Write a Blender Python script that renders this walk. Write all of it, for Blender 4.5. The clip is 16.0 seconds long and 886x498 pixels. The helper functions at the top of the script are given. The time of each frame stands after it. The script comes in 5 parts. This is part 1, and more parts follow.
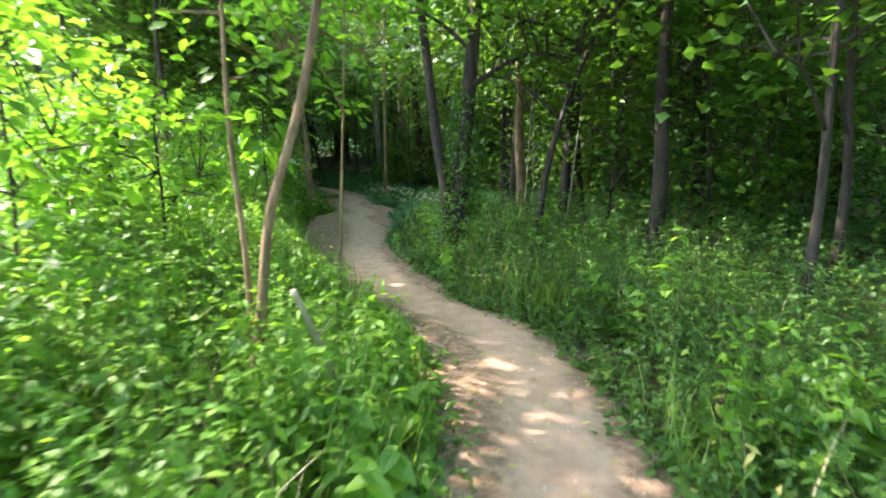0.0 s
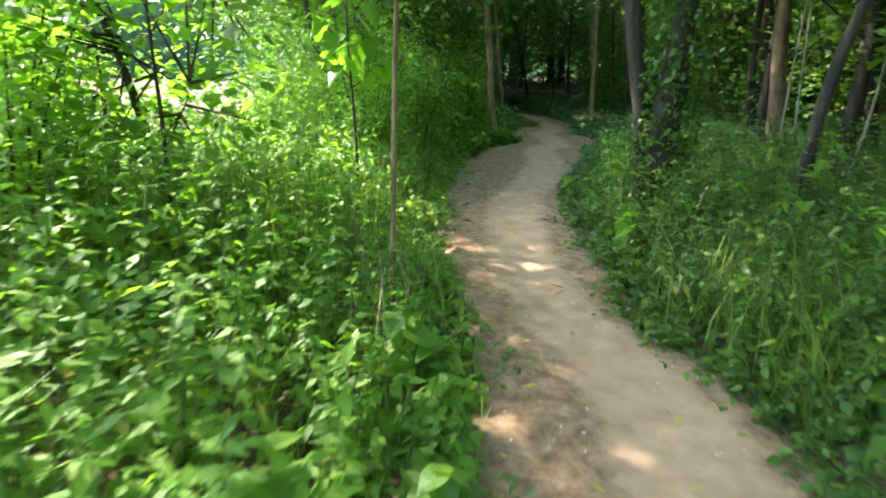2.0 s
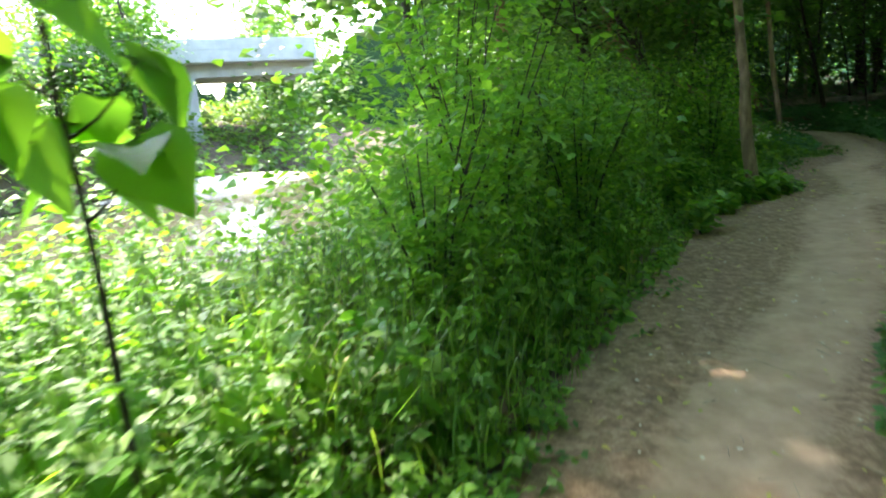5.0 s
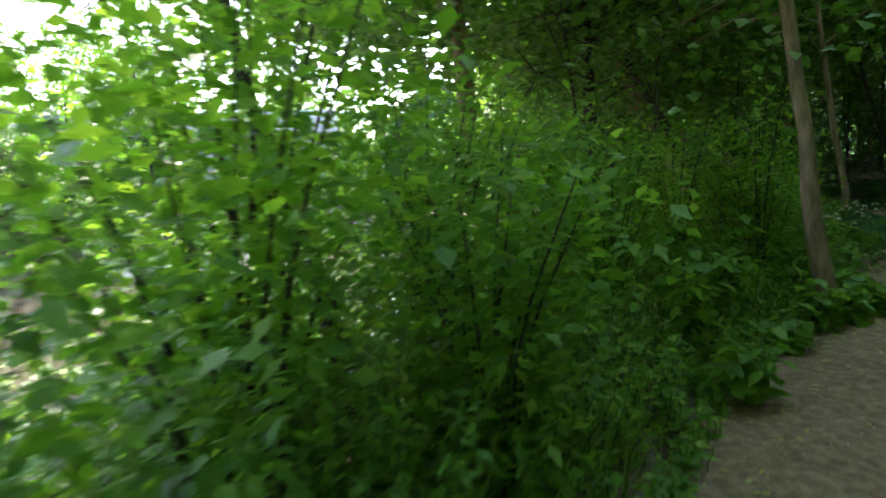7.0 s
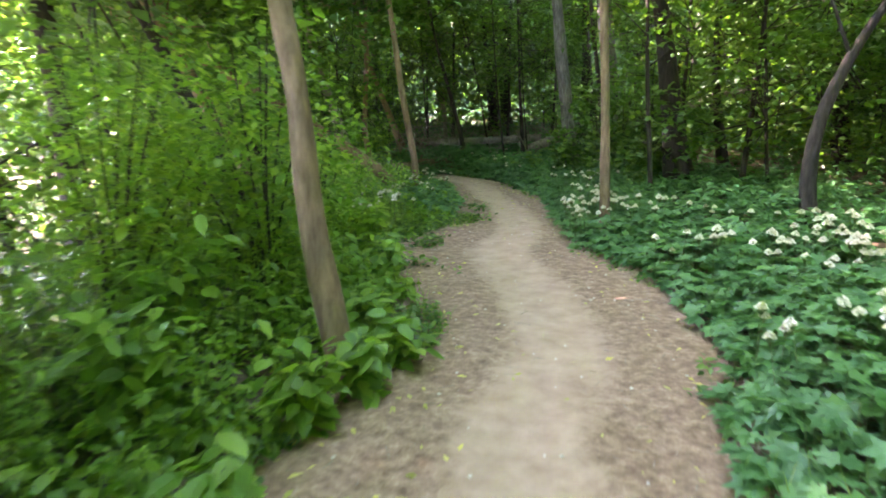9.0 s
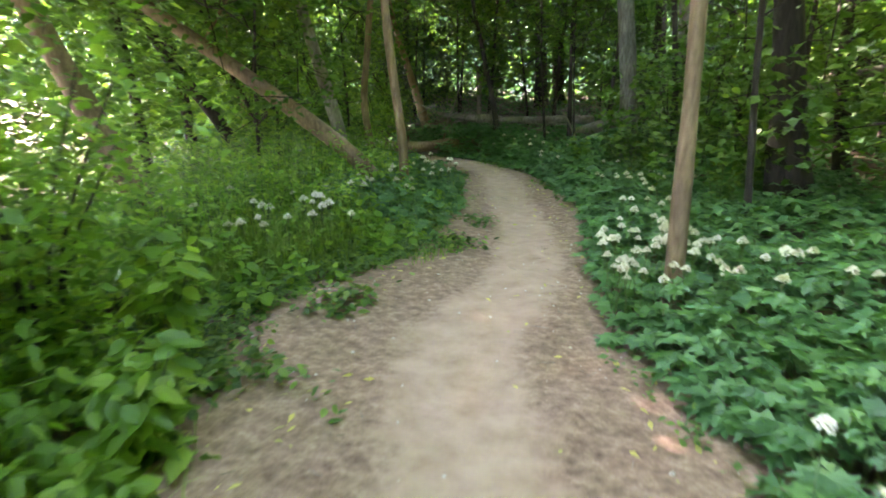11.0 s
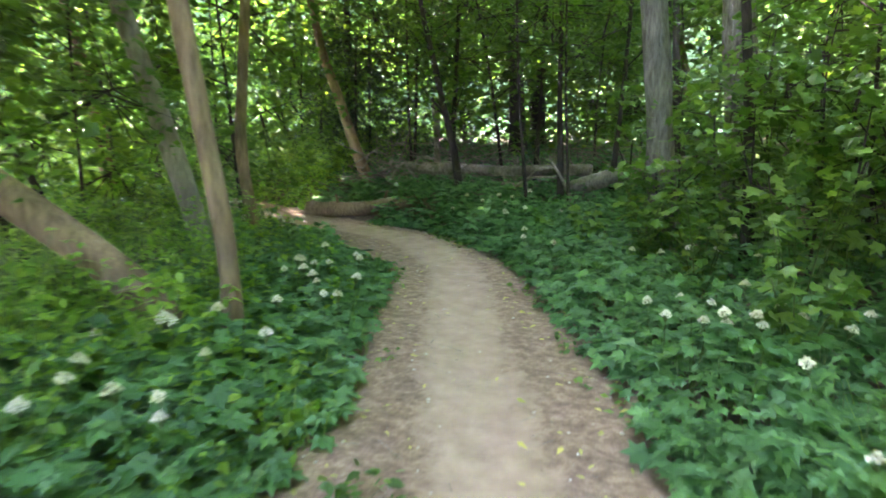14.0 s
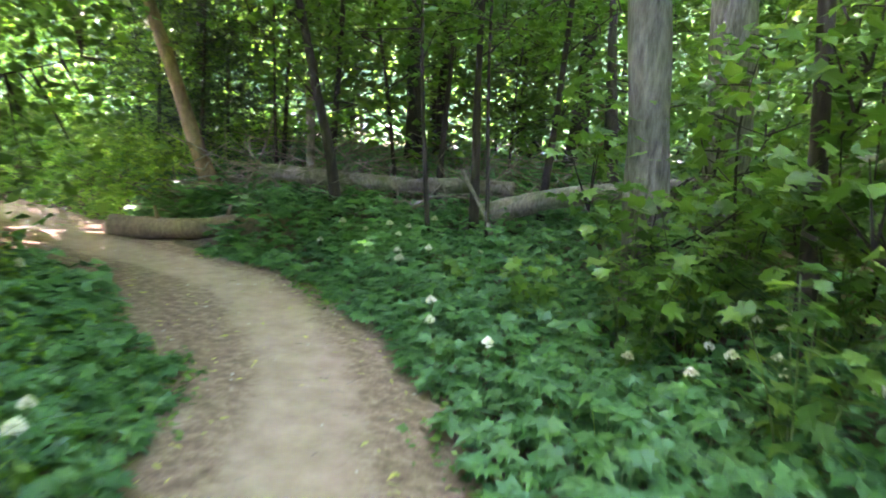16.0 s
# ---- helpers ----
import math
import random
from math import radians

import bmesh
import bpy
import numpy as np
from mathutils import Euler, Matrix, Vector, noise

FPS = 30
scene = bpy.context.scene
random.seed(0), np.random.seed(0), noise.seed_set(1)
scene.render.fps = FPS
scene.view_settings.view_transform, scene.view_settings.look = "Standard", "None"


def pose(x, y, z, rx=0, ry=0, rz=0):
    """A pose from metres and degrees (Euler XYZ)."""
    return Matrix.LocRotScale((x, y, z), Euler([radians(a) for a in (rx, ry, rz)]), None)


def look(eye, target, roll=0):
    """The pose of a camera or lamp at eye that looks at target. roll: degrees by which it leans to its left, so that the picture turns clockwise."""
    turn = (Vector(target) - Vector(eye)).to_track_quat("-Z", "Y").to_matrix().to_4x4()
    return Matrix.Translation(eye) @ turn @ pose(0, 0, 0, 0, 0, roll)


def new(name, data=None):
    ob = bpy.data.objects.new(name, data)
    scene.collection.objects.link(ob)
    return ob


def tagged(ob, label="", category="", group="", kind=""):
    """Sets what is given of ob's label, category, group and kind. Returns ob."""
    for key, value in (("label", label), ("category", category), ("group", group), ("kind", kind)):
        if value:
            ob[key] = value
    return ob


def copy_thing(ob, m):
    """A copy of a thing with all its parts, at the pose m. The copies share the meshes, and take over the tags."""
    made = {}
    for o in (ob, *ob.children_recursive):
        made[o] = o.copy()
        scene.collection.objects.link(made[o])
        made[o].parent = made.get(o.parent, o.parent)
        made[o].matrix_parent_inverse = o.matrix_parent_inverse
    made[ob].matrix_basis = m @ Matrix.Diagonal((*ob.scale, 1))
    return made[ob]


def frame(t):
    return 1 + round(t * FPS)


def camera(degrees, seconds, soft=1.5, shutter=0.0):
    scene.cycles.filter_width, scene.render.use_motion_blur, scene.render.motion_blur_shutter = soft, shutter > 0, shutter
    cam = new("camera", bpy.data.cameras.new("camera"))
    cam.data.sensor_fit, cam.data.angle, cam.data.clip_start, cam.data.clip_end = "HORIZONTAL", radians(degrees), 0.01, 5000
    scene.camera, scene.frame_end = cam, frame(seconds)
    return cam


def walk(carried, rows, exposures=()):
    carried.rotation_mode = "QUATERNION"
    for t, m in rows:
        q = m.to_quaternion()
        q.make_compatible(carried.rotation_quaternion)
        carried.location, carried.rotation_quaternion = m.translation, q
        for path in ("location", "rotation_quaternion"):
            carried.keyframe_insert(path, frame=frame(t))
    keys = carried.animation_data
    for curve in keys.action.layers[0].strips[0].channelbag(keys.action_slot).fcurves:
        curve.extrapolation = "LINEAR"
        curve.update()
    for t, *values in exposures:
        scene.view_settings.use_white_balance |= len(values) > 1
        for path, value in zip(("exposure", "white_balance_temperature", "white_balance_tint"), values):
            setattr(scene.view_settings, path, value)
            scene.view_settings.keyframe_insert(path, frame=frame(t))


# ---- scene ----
# the camera and its walk
cam = camera(72.9, 16.0, soft=1.8, shutter=0.5)
PATH = [
    (0.0, (0.029, 0.030, 1.615), (0.036, 3.987, 1.028), 2.15),
    (0.5, (0.254, 0.872, 1.567), (0.223, 4.820, 0.929), 3.01),
    (1.0, (0.359, 1.601, 1.503), (0.096, 5.518, 0.736), 3.76),
    (1.5, (0.394, 2.348, 1.454), (-0.565, 6.090, 0.415), 2.35),
    (2.0, (0.416, 3.022, 1.427), (-0.948, 6.621, 0.338), 1.95),
    (2.5, (0.374, 3.735, 1.439), (-1.084, 7.309, 0.391), 1.90),
    (3.0, (0.320, 4.485, 1.491), (-1.355, 7.967, 0.454), 1.51),
    (3.5, (0.220, 5.147, 1.475), (-1.226, 8.760, 0.552), 1.68),
    (4.0, (0.041, 5.923, 1.449), (-1.453, 9.492, 0.434), 1.15),
    (4.5, (-0.236, 6.584, 1.480), (-2.293, 9.877, 0.520), -5.31),
    (5.0, (-0.407, 7.263, 1.556), (-3.235, 9.950, 0.672), -4.32),
    (7.5, (-1.819, 10.970, 1.488), (-4.850, 13.563, 1.188), -3.25),
    (8.0, (-1.969, 11.847, 1.491), (-4.190, 15.122, 0.906), -0.63),
    (8.5, (-1.952, 12.642, 1.479), (-3.497, 16.253, 0.725), -1.86),
    (9.0, (-1.967, 13.490, 1.511), (-3.042, 17.257, 0.702), -1.26),
    (11.5, (-2.270, 17.942, 1.456), (-3.740, 21.504, 0.382), 0.89),
    (12.0, (-2.481, 18.729, 1.493), (-4.015, 22.224, 0.298), -2.37),
    (12.5, (-2.634, 19.514, 1.516), (-4.476, 22.918, 0.505), -1.58),
    (13.0, (-2.851, 20.259, 1.490), (-4.560, 23.769, 0.620), 1.01),
    (13.5, (-3.029, 21.058, 1.470), (-4.524, 24.676, 0.650), -2.05),
    (14.0, (-3.231, 21.809, 1.527), (-4.504, 25.535, 0.822), 1.09),
    (14.5, (-3.404, 22.556, 1.486), (-4.551, 26.268, 0.533), 0.71),
    (15.0, (-3.562, 23.337, 1.515), (-4.859, 27.026, 0.670), -0.41),
    (15.5, (-3.786, 24.072, 1.511), (-4.706, 27.898, 0.792), 1.93),
    (16.0, (-3.966, 24.875, 1.535), (-4.542, 28.779, 0.881), 4.56),
]
EXPOSURES = [(0.0, 3.85, 6700, 21), (2.5, 3.75, 6900, 14), (4.2, 3.65, 6900, 12), (5.2, 3.6, 6900, 10), (7.1, 3.4, 7000, 18), (7.6, 3.4, 7000, 22), (8.3, 5.25, 7100, 40), (11.5, 5.55, 7100, 45), (12.5, 5.65, 7000, 45), (14.0, 6.15, 6700, 51), (16.0, 6.55, 6600, 54)]
walk(cam, [(t, look(eye, target, roll)) for t, eye, target, roll in PATH], EXPOSURES)

# ---------------------------------------------------------------- world and sun
SUN_AZ, SUN_EL = radians(172), radians(50)          # towards the sun, from +x counter-clockwise
world = bpy.data.worlds.new("sky")
scene.world = world
world.use_nodes = True
wn = world.node_tree
sky = wn.nodes.new("ShaderNodeTexSky")
sky.sky_type, sky.sun_disc = "NISHITA", False
sky.sun_elevation, sky.sun_rotation = SUN_EL, radians(90) - SUN_AZ
wn.links.new(sky.outputs[0], wn.nodes["Background"].inputs[0])
wn.nodes["Background"].inputs[1].default_value = 0.15
sun = new("sun", bpy.data.lights.new("sun", "SUN"))
sun.data.energy, sun.data.angle, sun.data.color = 1.8, radians(1.0), (1.0, 0.95, 0.86)
sun.matrix_world = look((math.cos(SUN_AZ) * math.cos(SUN_EL), math.sin(SUN_AZ) * math.cos(SUN_EL), math.sin(SUN_EL)), (0, 0, 0))

# ---------------------------------------------------------------- materials
def nodes_of(name):
    m = bpy.data.materials.new(name)
    m.use_nodes = True
    nt = m.node_tree
    return m, nt, nt.nodes["Principled BSDF"]


def noise_ramp(nt, scale, stops, detail=5.0, rough=0.6, vec=None):
    tex = nt.nodes.new("ShaderNodeTexNoise")
    tex.inputs["Scale"].default_value, tex.inputs["Detail"].default_value = scale, detail
    tex.inputs["Roughness"].default_value = rough
    if vec:
        nt.links.new(vec, tex.inputs["Vector"])
    ramp = nt.nodes.new("ShaderNodeValToRGB")
    el = ramp.color_ramp.elements
    el[0].position, el[0].color = stops[0][0], (*stops[0][1], 1)
    el[1].position, el[1].color = stops[-1][0], (*stops[-1][1], 1)
    for p, c in stops[1:-1]:
        e = el.new(p)
        e.color = (*c, 1)
    nt.links.new(tex.outputs["Fac"], ramp.inputs[0])
    return tex, ramp


def place(nt):
    return nt.nodes.new("ShaderNodeNewGeometry").outputs["Position"]


def bump(nt, bsdf, height, strength, distance):
    b = nt.nodes.new("ShaderNodeBump")
    b.inputs["Strength"].default_value, b.inputs["Distance"].default_value = strength, distance
    nt.links.new(height, b.inputs["Height"])
    nt.links.new(b.outputs[0], bsdf.inputs["Normal"])


def leaf_material(name, dark, mid, light, clear=0.4, rough=0.48, shift=0.5):
    """Leaf: each blade its own tone, patches of tone over the place, light shining through."""
    m, nt, bsdf = nodes_of(name)
    geo = nt.nodes.new("ShaderNodeNewGeometry")
    tex = nt.nodes.new("ShaderNodeTexNoise")
    tex.inputs["Scale"].default_value, tex.inputs["Detail"].default_value = 0.9, 2
    nt.links.new(geo.outputs["Position"], tex.inputs["Vector"])
    mixv = nt.nodes.new("ShaderNodeMath")
    mixv.operation = "MULTIPLY_ADD"
    mixv.inputs[1].default_value, mixv.inputs[2].default_value = 0.62, 0.0
    add = nt.nodes.new("ShaderNodeMath")
    add.operation = "MULTIPLY_ADD"
    add.inputs[1].default_value = 0.9 * shift
    nt.links.new(geo.outputs["Random Per Island"], mixv.inputs[0])
    nt.links.new(tex.outputs["Fac"], add.inputs[0])
    nt.links.new(mixv.outputs[0], add.inputs[2])
    ramp = nt.nodes.new("ShaderNodeValToRGB")
    el = ramp.color_ramp.elements
    el[0].position, el[0].color = 0.12, (*dark, 1)
    el[1].position, el[1].color = 0.97, (*light, 1)
    e = el.new(0.55)
    e.color = (*mid, 1)
    nt.links.new(add.outputs[0], ramp.inputs[0])
    nt.links.new(ramp.outputs[0], bsdf.inputs["Base Color"])
    bsdf.inputs["Roughness"].default_value = rough
    bsdf.inputs["Specular IOR Level"].default_value = 0.5
    vein, _ = noise_ramp(nt, 60, [(0.3, (0, 0, 0)), (0.7, (1, 1, 1))], 3)
    nt.links.new(geo.outputs["Position"], vein.inputs["Vector"])
    bump(nt, bsdf, vein.outputs["Fac"], 0.35, 0.01)
    tr = nt.nodes.new("ShaderNodeBsdfTranslucent")
    warm = nt.nodes.new("ShaderNodeMix")
    warm.data_type, warm.blend_type = "RGBA", "MULTIPLY"
    warm.inputs[0].default_value = 1.0
    warm.inputs[7].default_value = (1.75, 1.7, 0.65, 1)
    nt.links.new(ramp.outputs[0], warm.inputs[6])
    nt.links.new(warm.outputs[2], tr.inputs["Color"])
    mix = nt.nodes.new("ShaderNodeMixShader")
    mix.inputs[0].default_value = clear
    nt.links.new(bsdf.outputs[0], mix.inputs[1])
    nt.links.new(tr.outputs[0], mix.inputs[2])
    nt.links.new(mix.outputs[0], nt.nodes["Material Output"].inputs["Surface"])
    return m


def bark_material(name, dark, light, scale=9.0, stretch=0.16, depth=0.02, moss=None):
    m, nt, bsdf = nodes_of(name)
    co = nt.nodes.new("ShaderNodeTexCoord")
    mp = nt.nodes.new("ShaderNodeMapping")
    mp.inputs["Scale"].default_value = (1, 1, stretch)
    nt.links.new(co.outputs["Object"], mp.inputs["Vector"])
    tex, ramp = noise_ramp(nt, scale * 3, [(0.33, dark), (0.52, tuple((a + b) / 2 for a, b in zip(dark, light))), (0.72, light)], 7, 0.68, mp.outputs[0])
    big, bramp = noise_ramp(nt, 1.7, [(0.35, (0.62, 0.62, 0.6)), (0.7, (1.15, 1.12, 1.05))], 3, 0.5, co.outputs["Object"])
    mul = nt.nodes.new("ShaderNodeMix")
    mul.data_type, mul.blend_type = "RGBA", "MULTIPLY"
    mul.inputs[0].default_value = 1.0
    nt.links.new(ramp.outputs[0], mul.inputs[6])
    nt.links.new(bramp.outputs[0], mul.inputs[7])
    last = mul.outputs[2]
    if moss:
        _, mr = noise_ramp(nt, 3.2, [(0.5, (0, 0, 0)), (0.66, (1, 1, 1))], 4, 0.6, co.outputs["Object"])
        mm = nt.nodes.new("ShaderNodeMix")
        mm.data_type = "RGBA"
        nt.links.new(mr.outputs[0], mm.inputs[0])
        nt.links.new(last, mm.inputs[6])
        mm.inputs[7].default_value = (*moss, 1)
        last = mm.outputs[2]
    nt.links.new(last, bsdf.inputs["Base Color"])
    bsdf.inputs["Roughness"].default_value = 0.9
    bump(nt, bsdf, tex.outputs["Fac"], 0.9, depth)
    return m


# sun and shade put into colour: shrub leaf brightened, herb leaf darkened
LEAF_SHRUB_LIT = leaf_material("leaf_shrub_lit", (0.07, 0.185, 0.026), (0.13, 0.295, 0.04), (0.28, 0.45, 0.075), 0.52)
LEAF_HERB_DIM = leaf_material("leaf_herb_dim", (0.03, 0.092, 0.02), (0.06, 0.16, 0.03), (0.19, 0.31, 0.055), 0.4)
LEAF_ELDER = leaf_material("leaf_ground_elder", (0.032, 0.128, 0.042), (0.058, 0.195, 0.062), (0.115, 0.28, 0.075), 0.3, 0.45)
LEAF_CANOPY = leaf_material("leaf_canopy", (0.038, 0.112, 0.02), (0.068, 0.178, 0.028), (0.15, 0.275, 0.042), 0.42)
LEAF_BRIGHT = leaf_material("leaf_young", (0.075, 0.195, 0.026), (0.11, 0.26, 0.036), (0.19, 0.36, 0.05), 0.62, 0.35)
LEAF_YELLOW = leaf_material("leaf_yellowing", (0.22, 0.24, 0.05), (0.36, 0.34, 0.09), (0.55, 0.45, 0.14), 0.35)
LEAF_FIR = leaf_material("leaf_evergreen", (0.012, 0.04, 0.012), (0.02, 0.06, 0.018), (0.035, 0.085, 0.022), 0.12)
GRASS = leaf_material("grass_blade", (0.065, 0.15, 0.026), (0.12, 0.235, 0.04), (0.24, 0.34, 0.085), 0.45)
BARK_TAN = bark_material("bark_tan", (0.17, 0.105, 0.058), (0.43, 0.29, 0.17), 7, 0.2, 0.012)
BARK_DARK = bark_material("bark_dark", (0.02, 0.015, 0.011), (0.085, 0.066, 0.048), 8, 0.2, 0.02)
BARK_GREY = bark_material("bark_grey_ridged", (0.09, 0.08, 0.065), (0.36, 0.34, 0.29), 9, 0.2, 0.05)
BARK_PALE = bark_material("bark_pale", (0.22, 0.19, 0.14), (0.48, 0.43, 0.34), 7, 0.25, 0.01)
BLEACHED = bark_material("bleached_wood", (0.42, 0.36, 0.27), (0.72, 0.64, 0.5), 8, 0.3, 0.008)
DEAD_WOOD = bark_material("dead_wood", (0.14, 0.12, 0.095), (0.44, 0.38, 0.31), 9, 0.3, 0.02, (0.09, 0.11, 0.04))
LOG_TAN = bark_material("log_bare_wood", (0.16, 0.11, 0.07), (0.42, 0.31, 0.2), 8, 0.3, 0.02)
STEM = leaf_material("green_stem", (0.05, 0.10, 0.02), (0.08, 0.14, 0.03), (0.13, 0.17, 0.05), 0.1)
DRY_STEM = leaf_material("dry_stalk", (0.26, 0.2, 0.1), (0.4, 0.33, 0.19), (0.52, 0.45, 0.28), 0.1)

FLOWER, nt, bsdf = nodes_of("white_petals")
_, r = noise_ramp(nt, 90, [(0.35, (0.58, 0.55, 0.34)), (0.6, (0.8, 0.77, 0.56))], 3)
nt.links.new(r.outputs[0], bsdf.inputs["Base Color"])
bsdf.inputs["Roughness"].default_value = 0.7

# forest floor: dark soil, litter, twigs
SOIL, nt, bsdf = nodes_of("forest_floor")
pos = place(nt)
t1, r1 = noise_ramp(nt, 11, [(0.3, (0.055, 0.04, 0.025)), (0.5, (0.13, 0.093, 0.058)), (0.62, (0.21, 0.155, 0.10)), (0.8, (0.095, 0.08, 0.045))], 9, 0.7, pos)
t2, r2 = noise_ramp(nt, 0.7, [(0.4, (0.7, 0.75, 0.62)), (0.65, (1.1, 1.05, 1.0))], 3, 0.5, pos)
mul = nt.nodes.new("ShaderNodeMix")
mul.data_type, mul.blend_type = "RGBA", "MULTIPLY"
mul.inputs[0].default_value = 1.0
nt.links.new(r1.outputs[0], mul.inputs[6])
nt.links.new(r2.outputs[0], mul.inputs[7])
nt.links.new(mul.outputs[2], bsdf.inputs["Base Color"])
bsdf.inputs["Roughness"].default_value = 0.95
bump(nt, bsdf, t1.outputs["Fac"], 0.8, 0.04)

# trodden path: pale dusty tread along the middle, browner loose earth with litter towards the sides
DIRT, nt, bsdf = nodes_of("trodden_earth")
pos = place(nt)
at = nt.nodes.new("ShaderNodeAttribute")
at.attribute_name = "tread"
n1, edge = noise_ramp(nt, 14, [(0.3, (0.12, 0.068, 0.038)), (0.46, (0.23, 0.14, 0.083)), (0.6, (0.36, 0.235, 0.15)), (0.66, (0.44, 0.30, 0.20)), (0.78, (0.18, 0.107, 0.062))], 10, 0.72, pos)
n2, mid = noise_ramp(nt, 5, [(0.3, (0.34, 0.215, 0.135)), (0.55, (0.44, 0.295, 0.195)), (0.8, (0.52, 0.365, 0.25))], 8, 0.62, pos)
n3, spread = noise_ramp(nt, 3.5, [(0.3, (0.25, 0.25, 0.25)), (0.7, (0.75, 0.75, 0.75))], 5, 0.6, pos)
su = nt.nodes.new("ShaderNodeMath")
su.operation = "ADD"
nt.links.new(at.outputs["Fac"], su.inputs[0])
nt.links.new(spread.outputs[0], su.inputs[1])
cl = nt.nodes.new("ShaderNodeMapRange")
cl.inputs[1].default_value, cl.inputs[2].default_value = 0.62, 1.15
nt.links.new(su.outputs[0], cl.inputs[0])
mx = nt.nodes.new("ShaderNodeMix")
mx.data_type = "RGBA"
nt.links.new(cl.outputs[0], mx.inputs[0])
nt.links.new(edge.outputs[0], mx.inputs[6])
nt.links.new(mid.outputs[0], mx.inputs[7])
nt.links.new(mx.outputs[2], bsdf.inputs["Base Color"])
bsdf.inputs["Roughness"].default_value = 0.95
bump(nt, bsdf, n1.outputs["Fac"], 0.55, 0.025)

SAND, nt, bsdf = nodes_of("river_sand")
t1, r1 = noise_ramp(nt, 3, [(0.3, (0.46, 0.40, 0.31)), (0.7, (0.62, 0.56, 0.45))], 8, 0.65, place(nt))
nt.links.new(r1.outputs[0], bsdf.inputs["Base Color"])
bsdf.inputs["Roughness"].default_value = 0.95
bump(nt, bsdf, t1.outputs["Fac"], 0.6, 0.06)

WATER, nt, bsdf = nodes_of("river_water")
t1, r1 = noise_ramp(nt, 2.2, [(0.3, (0.075, 0.065, 0.045)), (0.7, (0.12, 0.105, 0.075))], 4, 0.5, place(nt))
nt.links.new(r1.outputs[0], bsdf.inputs["Base Color"])
bsdf.inputs["Roughness"].default_value = 0.09
bump(nt, bsdf, t1.outputs["Fac"], 0.25, 0.05)

CONCRETE, nt, bsdf = nodes_of("concrete")
t1, r1 = noise_ramp(nt, 1.2, [(0.3, (0.42, 0.41, 0.38)), (0.7, (0.6, 0.59, 0.55))], 8, 0.6, place(nt))
nt.links.new(r1.outputs[0], bsdf.inputs["Base Color"])
bsdf.inputs["Roughness"].default_value = 0.85
bump(nt, bsdf, t1.outputs["Fac"], 0.3, 0.02)

# near-black greens paint the shaded gaps of the distant woods
FAR_SHADE_GREEN, nt, bsdf = nodes_of("far_woods_shaded")
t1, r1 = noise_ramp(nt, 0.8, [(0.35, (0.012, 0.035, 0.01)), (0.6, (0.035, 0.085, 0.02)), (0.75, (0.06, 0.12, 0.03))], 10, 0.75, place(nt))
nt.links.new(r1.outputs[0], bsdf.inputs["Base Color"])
bsdf.inputs["Roughness"].default_value = 1.0

# ---------------------------------------------------------------- mesh helpers
def mesh_from(name, verts, tris, mat, smooth=False):
    me = bpy.data.meshes.new(name)
    v = np.asarray(verts, np.float32).reshape(-1, 3)
    f = np.asarray(tris, np.int32).reshape(-1, 3)
    me.vertices.add(len(v))
    me.vertices.foreach_set("co", v.ravel())
    me.loops.add(f.size)
    me.loops.foreach_set("vertex_index", f.ravel())
    me.polygons.add(len(f))
    me.polygons.foreach_set("loop_start", np.arange(0, f.size, 3, dtype=np.int32))
    me.update(calc_edges=True)
    me.polygons.foreach_set("use_smooth", np.full(len(f), smooth))
    me.materials.append(mat)
    return me


def part(name, data, mat, parent, label="", smooth=False):
    """One mesh object under a thing or a part; data: (verts, tris)."""
    ob = new(name, mesh_from(name, data[0], data[1], mat, smooth))
    ob.parent = parent
    return tagged(ob, label)


def stuff(name, data, mat, label, category):
    return tagged(new(name, mesh_from(name, data[0], data[1], mat)), label, category, kind="stuff")


def join(*many):
    vs, fs, n = [], [], 0
    for v, f in many:
        v = np.asarray(v, float).reshape(-1, 3)
        vs.append(v)
        fs.append(np.asarray(f, int).reshape(-1, 3) + n)
        n += len(v)
    return np.concatenate(vs), np.concatenate(fs)


# leaf outlines: x across, y along, z out of the blade
def outline(rows, tip=1.0, fold=0.12, curl=0.12):
    """A folded blade: rows of (along, half width); base and tip are points."""
    v = [(0, 0, 0)]
    for y, w in rows:
        z = -curl * y * y
        v += [(-w, y, z + fold * w), (0, y, z), (w, y, z + fold * w)]
    v.append((0, tip, -curl * tip * tip))
    f = [(0, 2, 1), (0, 3, 2)]
    for i in range(len(rows) - 1):
        a, b = 1 + 3 * i, 4 + 3 * i
        f += [(a, a + 1, b + 1), (a, b + 1, b), (a + 1, a + 2, b + 2), (a + 1, b + 2, b + 1)]
    a, t = 1 + 3 * (len(rows) - 1), len(v) - 1
    f += [(a, a + 1, t), (a + 1, a + 2, t)]
    return np.array(v, float), np.array(f)


LEAF4 = outline([(0.42, 0.30)])
LEAF_NARROW = outline([(0.35, 0.19)])
LEAF8 = outline([(0.25, 0.27), (0.62, 0.25)])
HEART = outline([(-0.06, 0.30), (0.18, 0.43), (0.45, 0.38), (0.75, 0.17)], fold=0.25, curl=0.25)
LOBED = (np.array([(0, 0, 0), (-.42, .12, .03), (-.3, .36, .0), (-.46, .66, .02), (-.16, .62, 0), (0, 1.0, -.1), (.16, .62, 0), (.46, .66, .02), (.3, .36, 0), (.42, .12, .03), (0, .4, -.03)], float),
         np.array([(10, 0, 9), (10, 9, 8), (10, 8, 7), (10, 7, 6), (10, 6, 5), (10, 5, 4), (10, 4, 3), (10, 3, 2), (10, 2, 1), (10, 1, 0)]))
